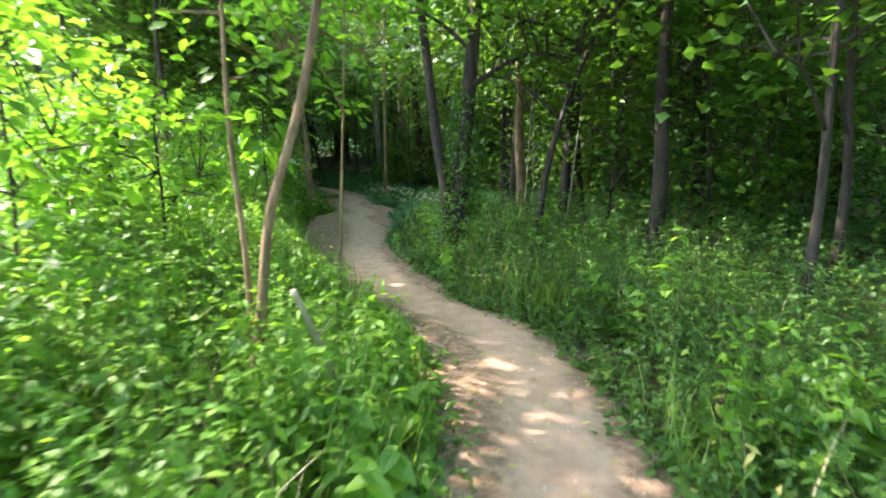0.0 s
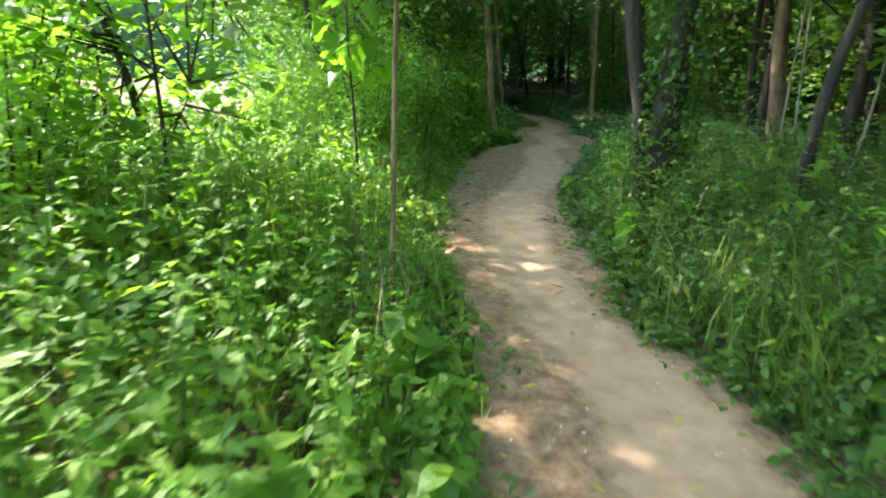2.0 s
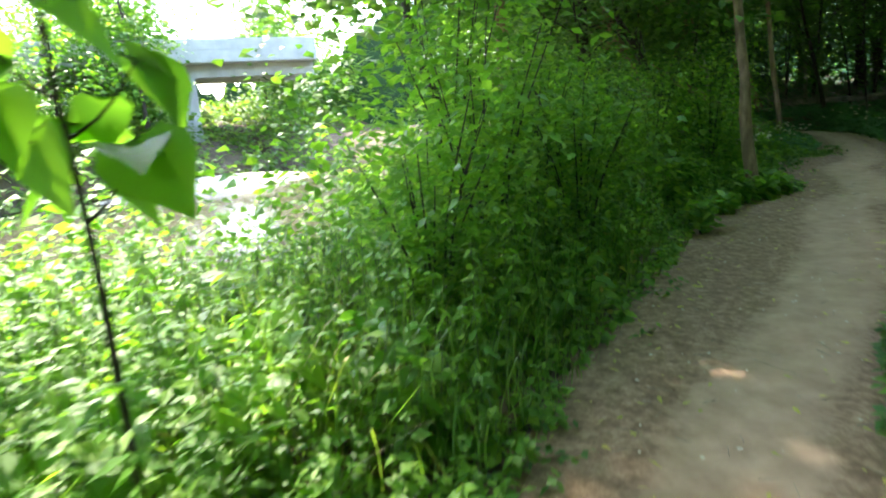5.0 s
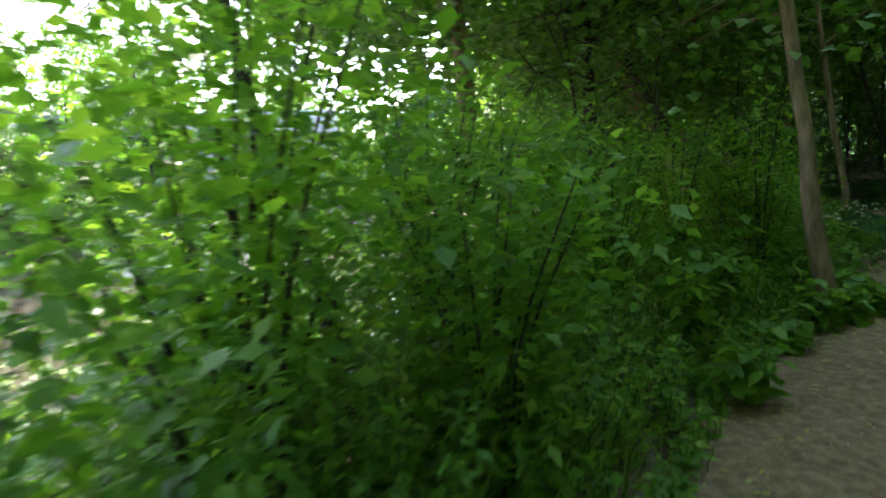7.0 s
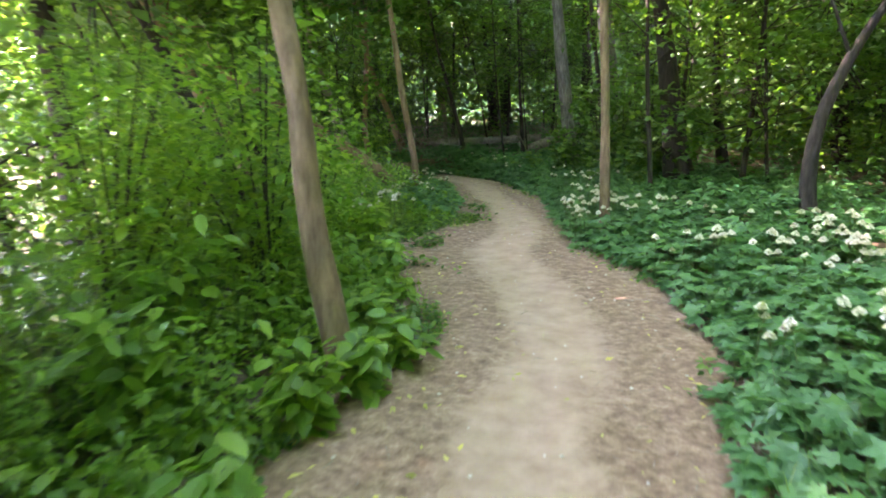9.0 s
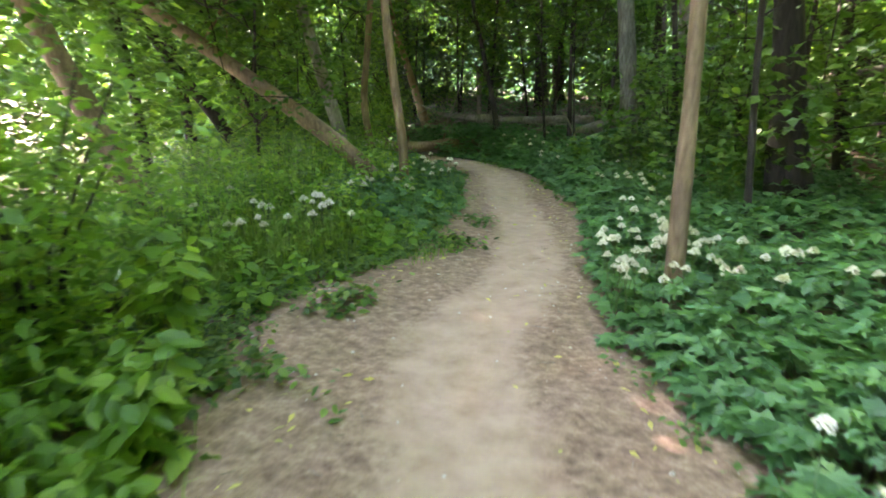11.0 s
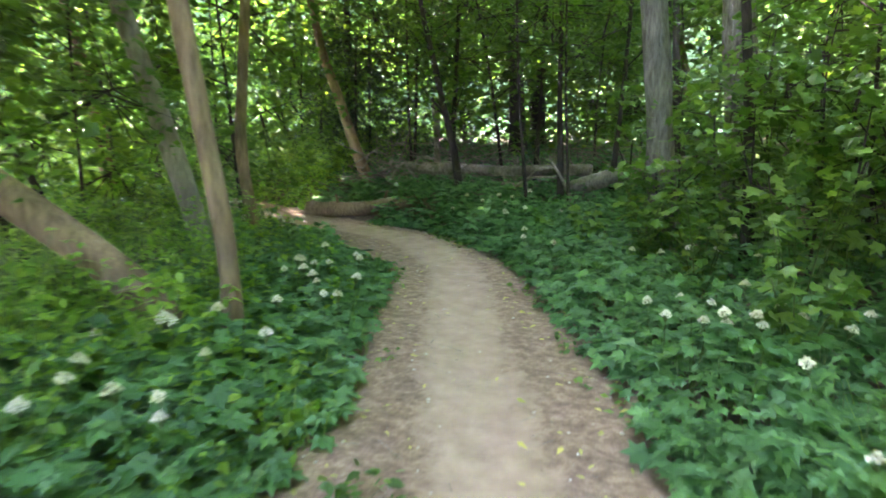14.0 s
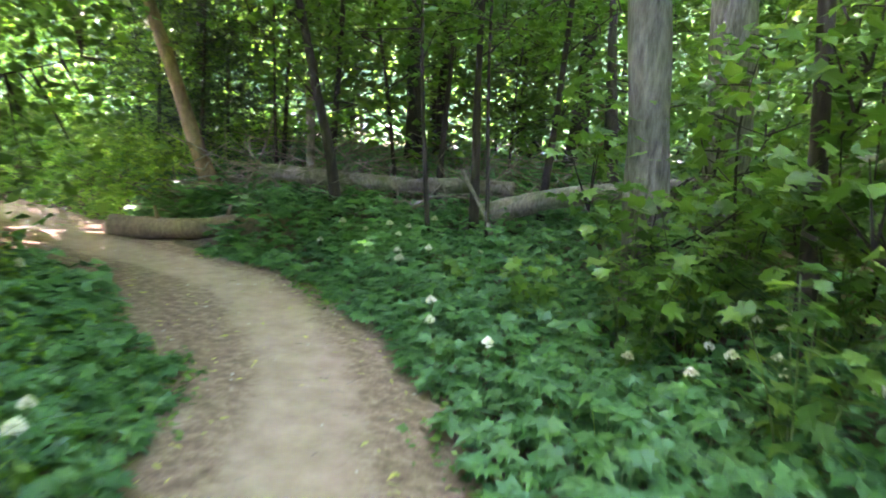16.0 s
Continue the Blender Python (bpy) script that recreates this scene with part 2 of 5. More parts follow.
DIAMOND = (np.array([(0, 0, 0), (-.36, .5, .08), (.36, .5, .08), (0, 1, -.1)], float), np.array([(0, 2, 1), (1, 2, 3)]))


def leaves(p, size, shape, rng, az=None, pitch=(-0.5, 0.25), roll=0.45, wide=1.0):
    """One blade at every point of p: az its heading, pitch its rise, roll its lean."""
    p = np.asarray(p, float).reshape(-1, 3)
    n = len(p)
    size = np.broadcast_to(np.asarray(size, float), (n,))
    az = rng.uniform(0, 2 * np.pi, n) if az is None else np.broadcast_to(np.asarray(az, float), (n,))
    pt = rng.uniform(pitch[0], pitch[1], n)
    rl = rng.normal(0, roll, n)
    d = np.stack([np.cos(az) * np.cos(pt), np.sin(az) * np.cos(pt), np.sin(pt)], 1)
    side = np.stack([np.sin(az), -np.cos(az), np.zeros(n)], 1)
    up = np.cross(side, d)
    s2 = side * np.cos(rl)[:, None] + up * np.sin(rl)[:, None]
    u2 = np.cross(s2, d)
    tv, tf = shape
    w = wide * rng.uniform(0.8, 1.2, n)
    v = (p[:, None, :] + size[:, None, None] * (tv[None, :, 0:1] * (s2 * w[:, None])[:, None, :] + tv[None, :, 1:2] * d[:, None, :] + tv[None, :, 2:3] * u2[:, None, :]))
    f = tf[None, :, :] + (np.arange(n) * len(tv))[:, None, None]
    return v.reshape(-1, 3), f.reshape(-1, 3)


def sticks(a, b, r0, r1=None, sides=3):
    """Thin tapered rods from points a to points b."""
    a, b = np.asarray(a, float).reshape(-1, 3), np.asarray(b, float).reshape(-1, 3)
    n = len(a)
    r0 = np.broadcast_to(np.asarray(r0, float), (n,))
    r1 = r0 * 0.6 if r1 is None else np.broadcast_to(np.asarray(r1, float), (n,))
    d = b - a
    d /= np.linalg.norm(d, axis=1)[:, None] + 1e-9
    ref = np.where(np.abs(d[:, 2:3]) > 0.9, np.array([[1.0, 0, 0]]), np.array([[0, 0, 1.0]]))
    u = np.cross(d, ref)
    u /= np.linalg.norm(u, axis=1)[:, None] + 1e-9
    w = np.cross(d, u)
    ring = [np.cos(2 * np.pi * k / sides) * u + np.sin(2 * np.pi * k / sides) * w for k in range(sides)]
    v = np.stack([a + q * r0[:, None] for q in ring] + [b + q * r1[:, None] for q in ring], 1)
    f = []
    for k in range(sides):
        j = (k + 1) % sides
        f += [(k, j, sides + j), (k, sides + j, sides + k)]
    f = np.array(f)[None] + (np.arange(n) * 2 * sides)[:, None, None]
    return v.reshape(-1, 3), f.reshape(-1, 3)


def smooth_line(pts, n):
    """n points on a smooth curve through pts (Catmull-Rom)."""
    p = np.asarray(pts, float)
    p = np.vstack([2 * p[0] - p[1], p, 2 * p[-1] - p[-2]])
    out = []
    m = len(p) - 3
    for s in np.linspace(0, m - 1e-6, n):
        i = int(s)
        t = s - i
        a, b, c, d = p[i:i + 4]
        out.append(0.5 * (2 * b + (c - a) * t + (2 * a - 5 * b + 4 * c - d) * t * t + (3 * b - a - 3 * c + d) * t ** 3))
    return np.array(out)


def tube(pts, r0, r1, rng, seg=12, n=18, lumps=0.06, flare=0.0):
    """A round limb along a smooth curve, tapered, knobbly, closed at both ends."""
    c = smooth_line(pts, n)
    t = np.gradient(c, axis=0)
    t /= np.linalg.norm(t, axis=1)[:, None]
    ref = np.array([1.0, 0.13, 0.07]) if abs(t[0, 2]) > 0.6 else np.array([0.05, 0.1, 1.0])
    k = np.linspace(0, 1, n)
    rad = r0 + (r1 - r0) * k + flare * r0 * np.exp(-k * n / 1.6)
    ang = np.linspace(0, 2 * np.pi, seg, endpoint=False)
    ph = rng.uniform(0, 6.28, 4)
    v = []
    for i in range(n):
        u = np.cross(t[i], ref)
        u /= np.linalg.norm(u)
        w = np.cross(t[i], u)
        bumpy = 1 + lumps * (np.sin(2 * ang + ph[0] + 0.5 * i) + 0.7 * np.sin(3 * ang + ph[1] - 0.8 * i) + 0.6 * math.sin(ph[2] + i * 1.3)) + (flare * 0.35 * math.exp(-i / 2.0)) * np.sin(4 * ang + ph[3])
        v.append(c[i] + rad[i] * bumpy[:, None] * (np.cos(ang)[:, None] * u + np.sin(ang)[:, None] * w))
    v = np.concatenate(v + [c[:1], c[-1:]])
    f = []
    for i in range(n - 1):
        for j in range(seg):
            a, b = i * seg + j, i * seg + (j + 1) % seg
            f += [(a, b, b + seg), (a, b + seg, a + seg)]
    lo, hi = n * seg, n * seg + 1
    for j in range(seg):
        f += [(lo, (j + 1) % seg, j), (hi, (n - 1) * seg + j, (n - 1) * seg + (j + 1) % seg)]
    return v, np.array(f)


# ---------------------------------------------------------------- the lie of the land
# middle of the path and its half width
TRAIL = np.array([(0.35, -8, .55), (0.36, -3, .55), (0.42, 0, .55), (0.62, 2.7, .5), (0.62, 4.05, .5), (0.28, 5.6, .56), (-.15, 6.4, .46), (-.38, 7.0, .48),
                  (-.8, 8.05, .56), (-1.42, 9.8, .64), (-1.7, 10.95, .70), (-2.0, 12.8, .86), (-2.25, 14.5, 1.06), (-2.4, 16, .96), (-2.2, 17.5, .88), (-2.7, 19.1, 1.1),
                  (-3.42, 20.3, 1.12), (-3.5, 21.6, .9), (-3.55, 22.4, .76), (-3.85, 24, .8), (-4.0, 24.9, .76), (-4.55, 26.4, .78), (-5.35, 28.3, .68),
                  (-6.1, 29.2, .82), (-7.3, 30.4, .85), (-9.5, 31.45, .8), (-11.9, 33.0, .7), (-14.4, 34.0, .65), (-17.2, 34.0, .6), (-21, 32.6, .6)], float)
LINE = smooth_line(TRAIL, 640)
TAN = np.gradient(LINE[:, :2], axis=0)
TAN /= np.linalg.norm(TAN, axis=1)[:, None]


def beside(x, y):
    """Distance beyond the path's edge (negative on it), side (+1 left, -1 right) and place along the path."""
    x, y = np.atleast_1d(np.asarray(x, float)), np.atleast_1d(np.asarray(y, float))
    out = np.empty((len(x), 3))
    for s in range(0, len(x), 4000):
        dx, dy = x[s:s + 4000, None] - LINE[None, :, 0], y[s:s + 4000, None] - LINE[None, :, 1]
        k = np.argmin(dx * dx + dy * dy, axis=1)
        i = np.arange(len(k))
        lat = TAN[k, 0] * dy[i, k] - TAN[k, 1] * dx[i, k]
        out[s:s + 4000, 0] = np.hypot(dx[i, k], dy[i, k]) - LINE[k, 2]
        out[s:s + 4000, 1] = np.sign(lat)
        out[s:s + 4000, 2] = k
    return out[:, 0], out[:, 1], out[:, 2].astype(int)


def ease(t):
    t = np.clip(t, 0, 1)
    return t * t * (3 - 2 * t)


def shore(y):
    """The river's near edge."""
    return np.interp(y, [-40, 0, 8, 14, 20, 24, 28, 32, 40, 80], [-5.5, -5.8, -6.2, -7.2, -8.6, -10.2, -13.5, -18, -30, -60])


WATER_Z = -1.1


def ground_z(x, y):
    x, y = np.atleast_1d(np.asarray(x, float)), np.atleast_1d(np.asarray(y, float))
    d, side, _ = beside(x, y)
    e = shore(y)
    off = ease(d / 1.4)
    z = -2.0 * ease((e + 2.6 - x) / 4.6) + 2.9 * ease((e - 20 - x) / 8)
    z += off * (0.05 * np.sin(1.7 * x + 0.6 * y) + 0.04 * np.sin(2.9 * y - 1.1 * x) + 0.03 * np.sin(5.1 * x + 3.3 * y))
    right = (side < 0)
    z += np.where(right, 0.30 * ease((d - 0.6) / 7) + 1.2 * ease((d - 9) / 25), 0)
    z += np.where(right | (y > 31), 0.09 * np.clip(y - 29.5, 0, 9) * off, 0)
    return z + 0.012 * np.sin(7 * x) * np.sin(6.1 * y)


def gz(x, y):
    return float(ground_z([x], [y])[0])


xs = np.unique(np.concatenate([[-400, -200, -110], np.arange(-70, -13, 1.5), np.arange(-13, 7, 0.2), np.arange(7, 60, 1.5), [90, 200, 400]]))
ys = np.unique(np.concatenate([[-400, -150, -60], np.arange(-30, -3, 1.5), np.arange(-3, 38, 0.2), np.arange(38, 90, 1.5), [150, 400]]))
GX, GY = np.meshgrid(xs, ys)
gv = np.stack([GX.ravel(), GY.ravel(), ground_z(GX.ravel(), GY.ravel())], 1)
w = len(xs)
idx = (np.arange(len(ys) - 1)[:, None] * w + np.arange(w - 1)[None]).ravel()
gf = np.concatenate([np.stack([idx, idx + 1, idx + w + 1], 1), np.stack([idx, idx + w + 1, idx + w], 1)])
tagged(new("ground", mesh_from("ground", gv, gf, SOIL, True)), "brown forest floor with litter falling to the river", "ground", kind="structure")

# path: a strip that dips under the forest floor at its ragged sides
ACROSS = np.linspace(-1.35, 1.35, 37)
pv, tread = [], []
rng = np.random.default_rng(3)
for i in range(len(LINE)):
    x, y, hw = LINE[i]
    nx, ny = -TAN[i, 1], TAN[i, 0]
    rag = 0.12 * math.sin(i * 0.31) + 0.08 * math.sin(i * 0.83 + 1) + 0.05 * math.sin(i * 1.9)
    for a in ACROSS:
        q = a * (hw + 0.1) + 0.1 * rag * abs(a)
        pv.append((x + nx * q, y + ny * q, 0.0))
        drift = 0.22 * math.sin(i * 0.045) - 0.12 - 0.22 * math.exp(-((y - 10) / 3.5) ** 2)
        tread.append(max(0.0, 1.0 - ((q - drift * hw) / (0.30 + 0.16 * hw)) ** 2) * 0.9)
pv = np.array(pv)
lift = np.tile(0.03 - 0.085 * np.clip(np.abs(ACROSS) - 0.82, 0, 1) ** 1.2 * 1.6 - 0.022 * np.exp(-(ACROSS / 0.35) ** 2), len(LINE))
pv[:, 2] = ground_z(pv[:, 0], pv[:, 1]) + lift + 0.006 * np.sin(pv[:, 0] * 23 + pv[:, 1] * 9) * np.sin(pv[:, 1] * 17)
w = len(ACROSS)
idx = (np.arange(len(LINE) - 1)[:, None] * w + np.arange(w - 1)[None]).ravel()
pf = np.concatenate([np.stack([idx, idx + w + 1, idx + 1], 1), np.stack([idx, idx + w, idx + w + 1], 1)])[:, ::-1]
me = mesh_from("path", pv, pf, DIRT, True)
a = me.attributes.new("tread", "FLOAT", "POINT")
a.data.foreach_set("value", np.array(tread, np.float32))
tagged(new("path", me), "winding trodden footpath of pale dusty earth", "footpath", kind="structure")

wy = np.linspace(-60, 90, 60)
wv = np.concatenate([np.stack([shore(wy) + 3, wy, np.full(60, WATER_Z)], 1), np.stack([shore(wy) - 32, wy, np.full(60, WATER_Z)], 1)])
i = np.arange(59)
tagged(new("water", mesh_from("water", wv, np.concatenate([np.stack([i, i + 1, i + 61], 1), np.stack([i, i + 61, i + 60], 1)]), WATER)), "brown slow river with bright sky on it", "river", kind="structure")

# sheet for far woods that closes the view beyond fifty metres, shade in its colour
N_RING = 720
an = np.linspace(0, 2 * np.pi, N_RING + 1)
hs = 13 + 1.8 * np.sin(9 * an) + 1.2 * np.sin(31 * an + 1) + 0.9 * np.sin(87 * an + 2) + 0.7 * np.sin(211 * an)
hs -= 6.5 * np.exp(-((an - 2.87) / 0.24) ** 2)
hs += 8 * ease((np.cos(an - 0.7) + 0.35) / 0.7)
ring = np.stack([-8 + 70 * np.cos(an), 15 + 70 * np.sin(an), hs], 1)
bv = np.concatenate([ring * [1, 1, 0] + [0, 0, -3], ring])
i = np.arange(N_RING)
tagged(new("backdrop", mesh_from("backdrop", bv, np.concatenate([np.stack([i, i + 1, i + N_RING + 2], 1), np.stack([i, i + N_RING + 2, i + N_RING + 1], 1)]), FAR_SHADE_GREEN)), "backdrop sheet of distant woods, shade painted in dark green", "woods", kind="structure")

# ---------------------------------------------------------------- trees
def crown_of(rng, tips, n_each, spread, size, shape, flat=0.55, pitch=(-0.7, 0.2)):
    """Sprays of leaves about the ends of the twigs."""
    tips = np.asarray(tips, float).reshape(-1, 3)
    n = len(tips) * n_each
    c = np.repeat(tips, n_each, axis=0)
    o = rng.normal(0, 1, (n, 3)) * np.array([spread, spread, spread * flat])
    return leaves(c + o, size * rng.uniform(0.6, 1.25, n), shape, rng, pitch=pitch)


def make_tree(kind, label, category, base, pts, r0, r1, bark, rng, limbs=(), clumps=0, box=None, n_each=40, spread=0.45, size=0.12, shape=DIAMOND, leaf=None, flare=0.5, seg=12, group="", n=18, extra=()):
    """A tree: trunk, limbs, twigs and a crown of many leaves. pts from the base; limbs: (start share of the trunk, end point, radius); box: middle and half size of the crown."""
    ob = tagged(new(kind), label, category, group)
    ob.location = base
    line = smooth_line(pts, 60)
    part("trunk", tube(pts, r0, r1, rng, seg, n, flare=flare), bark, ob, "", True)
    joints = list(line[30:])
    for share, end, rad in limbs:
        a = line[np.argmin(np.abs(line[:, 2] - share * line[-1, 2]))]
        end = np.array(end, float)
        mid = (a + end) / 2 + np.array([0, 0, 0.12 * np.linalg.norm(end - a)]) + rng.normal(0, 0.06, 3)
        part("limb", tube([a, mid, end], rad, rad * 0.35, rng, 6, 7), bark, ob, "", True)
        joints += list(smooth_line([a, mid, end], 12)[4:])
    for ep, er in extra:
        part("stem", tube(ep, er, er * 0.6, rng, 10, 14, flare=0.3), bark, ob, "", True)
        joints += list(smooth_line(ep, 30)[18:])
    if clumps:
        mid, half = np.array(box[0], float), np.array(box[1], float)
        d = rng.normal(0, 1, (clumps, 3))
        d /= np.linalg.norm(d, axis=1)[:, None]
        tips = mid + d * half * rng.uniform(0.35, 1.0, (clumps, 1)) ** 0.6
        J = np.array(joints)
        near = J[np.argmin(((tips[:, None, :] - J[None]) ** 2).sum(2), axis=1)]
        tagged(part("branchwork", sticks(near, tips, 0.012 + 0.05 * r0, 0.004), bark, ob), kind="stuff")
        tagged(part("crown", crown_of(rng, tips, n_each, spread, size, shape), leaf, ob), kind="stuff")
    return ob


# tall forest trees, built in four forms and repeated through the woods
def forest_form(k):
    rng = np.random.default_rng(100 + k)
    H = 12.5 + k * 0.8
    lean = rng.normal(0, 0.5, 2)
    pts = [(0, 0, -0.2), (lean[0] * 0.1 + 0.08, lean[1] * 0.15, 2.2), (lean[0] * 0.35 - 0.06, lean[1] * 0.4, 5), (lean[0], lean[1], H)]
    limbs = []
    for j in range(6):
        an = j * 1.05 + rng.uniform(-.3, .3)
        limbs.append((0.36 + 0.09 * j, (2.3 * math.cos(an), 2.3 * math.sin(an), 5.2 + 1.1 * j + rng.uniform(-.4, .6)), 0.05))
    return make_tree("forest_tree", "tall thin forest tree with dark bark and high crown", "tree", (0, 0, 0), pts, 0.10 + 0.035 * k, 0.03, BARK_DARK if k != 2 else BARK_TAN, rng, limbs, 70, ((lean[0], lean[1], 7.9), (2.8, 2.8, 4.6)), 27, 0.62, 0.29, DIAMOND, LEAF_CANOPY, group="forest trees")


FORMS = [forest_form(k) for k in range(4)]


def young_form(k):
    """Thin understorey tree with layered sprays from knee height up."""
    rng = np.random.default_rng(200 + k)
    H = 4.2 + 0.5 * k
    sway = rng.normal(0, 0.35, 2)
    pts = [(0, 0, -0.1), (sway[0] * .2, sway[1] * .3, H * .35), (sway[0] * .6, sway[1] * .5, H * .7), (sway[0], sway[1], H)]
    limbs = []
    for j in range(7):
        an = j * 2.4
        z = 1.0 + j * (H - 1.2) / 7
        limbs.append((min(0.95, z / H), (0.95 * math.cos(an) + sway[0] * z / H, 0.95 * math.sin(an) + sway[1] * z / H, z + 0.3), 0.012))
    return make_tree("young_tree", "slender young broadleaf tree in the undergrowth", "tree", (0, 0, 0), pts, 0.03, 0.008, BARK_DARK, rng, limbs, 66, ((sway[0] * .6, sway[1] * .6, H * 0.56), (1.35, 1.35, H * 0.48)), 26, 0.27, 0.135, DIAMOND, LEAF_CANOPY, flare=0.2, seg=8, n=12, group="young trees")


YOUNG = [young_form(k) for k in range(3)]


def shrub_form(k):
    """Dense waist- to head-high shrub with many stems."""
    rng = np.random.default_rng(300 + k)
    ob = tagged(new("shrub"), "dense leafy green shrub beside the river bank", "shrub", "bank shrubs")
    H = 1.7 + 0.35 * k
    tips = []
    stems = []
    for j in range(11):
        an, rr = rng.uniform(0, 6.28), rng.uniform(0.15, 0.75)
        top = np.array([rr * math.cos(an), rr * math.sin(an), H * rng.uniform(0.7, 1.05)])
        mid = top * np.array([0.35, 0.35, 0.5])
        stems.append(tube([(0.1 * math.cos(an), 0.1 * math.sin(an), -0.1), mid, top], 0.014, 0.004, rng, 5, 7, 0.02))
        for q in range(9):
            tips.append(smooth_line([(0, 0, 0), mid, top], 12)[3 + q] + rng.normal(0, 0.14, 3))
    for st in stems:
        part("stem", st, BARK_DARK, ob, "", True)
    part("foliage", crown_of(rng, tips, 26, 0.17, 0.088, LEAF4, 0.8), LEAF_SHRUB_LIT, ob)
    return ob


SHRUBS = [shrub_form(k) for k in range(3)]


def spread(forms, spots, rng, sink=0.0, low=0.85, high=1.2, lean=0.0):
    """The first spots take the forms themselves, the rest are copies."""
    for j, (x, y) in enumerate(spots):
        tilt = Matrix.Rotation(radians(-lean + rng.uniform(-3, 3)), 4, "Y") @ Matrix.Rotation(radians(lean * 0.3 + rng.uniform(-2, 2)), 4, "X")
        m = pose(x, y, gz(x, y) - sink) @ tilt @ pose(0, 0, 0, 0, 0, rng.uniform(0, 360))
        s = rng.uniform(low, high)
        ob = forms[j] if j < len(forms) else copy_thing(forms[j % len(forms)], m)
        ob.matrix_basis = m @ Matrix.Diagonal((s, s, s, 1))


def scatter(rng, n, xr, yr, rule, apart=0.0):
    """Up to n random spots in a rectangle that suit the rule."""
    out = []
    tries = 0
    while len(out) < n and tries < 60:
        tries += 1
        x, y = rng.uniform(xr[0], xr[1], 400), rng.uniform(yr[0], yr[1], 400)
        d, side, _ = beside(x, y)
        ok = rule(x, y, d, side)
        for p in np.stack([x, y], 1)[ok]:
            if len(out) < n and all((p[0] - q[0]) ** 2 + (p[1] - q[1]) ** 2 > apart ** 2 for q in out):
                out.append(tuple(p))
    return out


def gap(x, y):
    """The open stretch of the far bank through which the bridge shows."""
    a = np.degrees(np.arctan2(-(x + 0.5), y - 7.7))
    return (a > 62) & (a < 70.5)


# woods: right of the path and beyond its end, and on the far bank
rng = np.random.default_rng(11)
CLEAR = np.array([(-3.54, 16.7), (-2.07, 21.47), (-3.13, 29.6), (-2.3, 28.9), (0.19, 9.3), (-6.9, 33.2), (-5.77, 24.95)])


def wood(x, y, d, side):
    far = np.min(np.hypot(x[:, None] - CLEAR[None, :, 0], y[:, None] - CLEAR[None, :, 1]), axis=1)
    return (((side < 0) & (d > 2.4)) | ((y > 35) & (x > shore(y) + 4))) & (far > 1.0) & (d > 1.6)


spots = scatter(rng, 74, (-12, 20), (-4, 50), wood, 1.6)
spots += scatter(rng, 10, (-10, 16), (-22, -3), lambda x, y, d, s: d > 2.5, 2.5)
spots += scatter(rng, 22, (-48, -28), (-8, 50), lambda x, y, d, s: (x < shore(y) - 25) & ~gap(x, y), 2.6)
# tall trees added on the near bank to block sun from the path
spots += [(-6.9, 15.6), (-7.7, 18.7), (-11.2, 25.6), (-12.6, 28.2), (-13.2, 31.0)]
spread(FORMS, spots, rng, lean=5.0)   # they lean to the light over the river
ys_ = scatter(rng, 78, (-14, 13), (-2, 42), lambda x, y, d, s: wood(x, y, d, s) & (d > 3.0), 1.1)
ys_ += [(-9.5, 30.0), (-11.5, 29.5), (-8.0, 24.6), (-9.4, 27.0), (-7.6, 19.4), (-10.8, 31.2), (-6.6, 17.2), (-13.4, 32.4)]
ys_ += scatter(rng, 14, (-40, -28), (-4, 45), lambda x, y, d, s: (x < shore(y) - 23) & ~gap(x, y), 1.6)
spread(YOUNG, ys_, rng, 0.0, 0.85, 1.35, lean=4.0)
sh = [(-3.2, 9.8), (-3.7, 10.9), (-4.2, 12.2), (-4.6, 13.6), (-4.9, 15.0), (-4.5, 11.3), (-5.8, 11.4), (-6.2, 12.8), (-5.2, 13.0), (-3.5, 12.0), (-5.6, 15.4), (-5.1, 16.6), (-5.6, 17.8), (-4.6, 17.6), (-5.0, 14.2), (-4.9, 18.9),
      (-3.6, 5.6), (-4.2, 3.4), (-3.4, 2.0), (-4.4, 6.6), (-4.6, 1.0), (-5.0, 4.6), (-3.4, -0.6), (-5.4, 7.0)]
spread(SHRUBS, sh, rng, 0.05, 0.8, 1.15)

# single trees that line the path
def lone(kind, label, x, y, pts, r0, r1, bark, seed, **kw):
    return make_tree(kind, label, "tree", (x, y, gz(x, y) - 0.05), pts, r0, r1, bark, np.random.default_rng(seed), **kw)


lone("tree", "pale leaning young tree with split lower trunk", -1.2, 3.7, [(0, 0, -.1), (0.10, 0.0, 0.6), (0.16, 0.02, 1.3), (0.34, 0.05, 2.0), (0.46, 0.1, 2.9), (0.55, 0.2, 4.6)], 0.04, 0.02, BARK_TAN, 21, flare=0.15,
     limbs=[(0.55, (-0.5, 0.5, 3.0), 0.014), (0.7, (1.1, 0.4, 3.3), 0.014), (0.8, (0.1, -0.7, 3.9), 0.012)], clumps=34, box=((0.1, 0.3, 3.2), (1.5, 1.4, 1.2)), n_each=26, spread=0.2, size=0.11, shape=LEAF4, leaf=LEAF_BRIGHT,
     extra=[([(0.05, 0.05, 0.0), (0.0, 0.08, 0.9), (-0.12, 0.1, 1.9), (-0.2, 0.2, 3.2)], 0.022)])
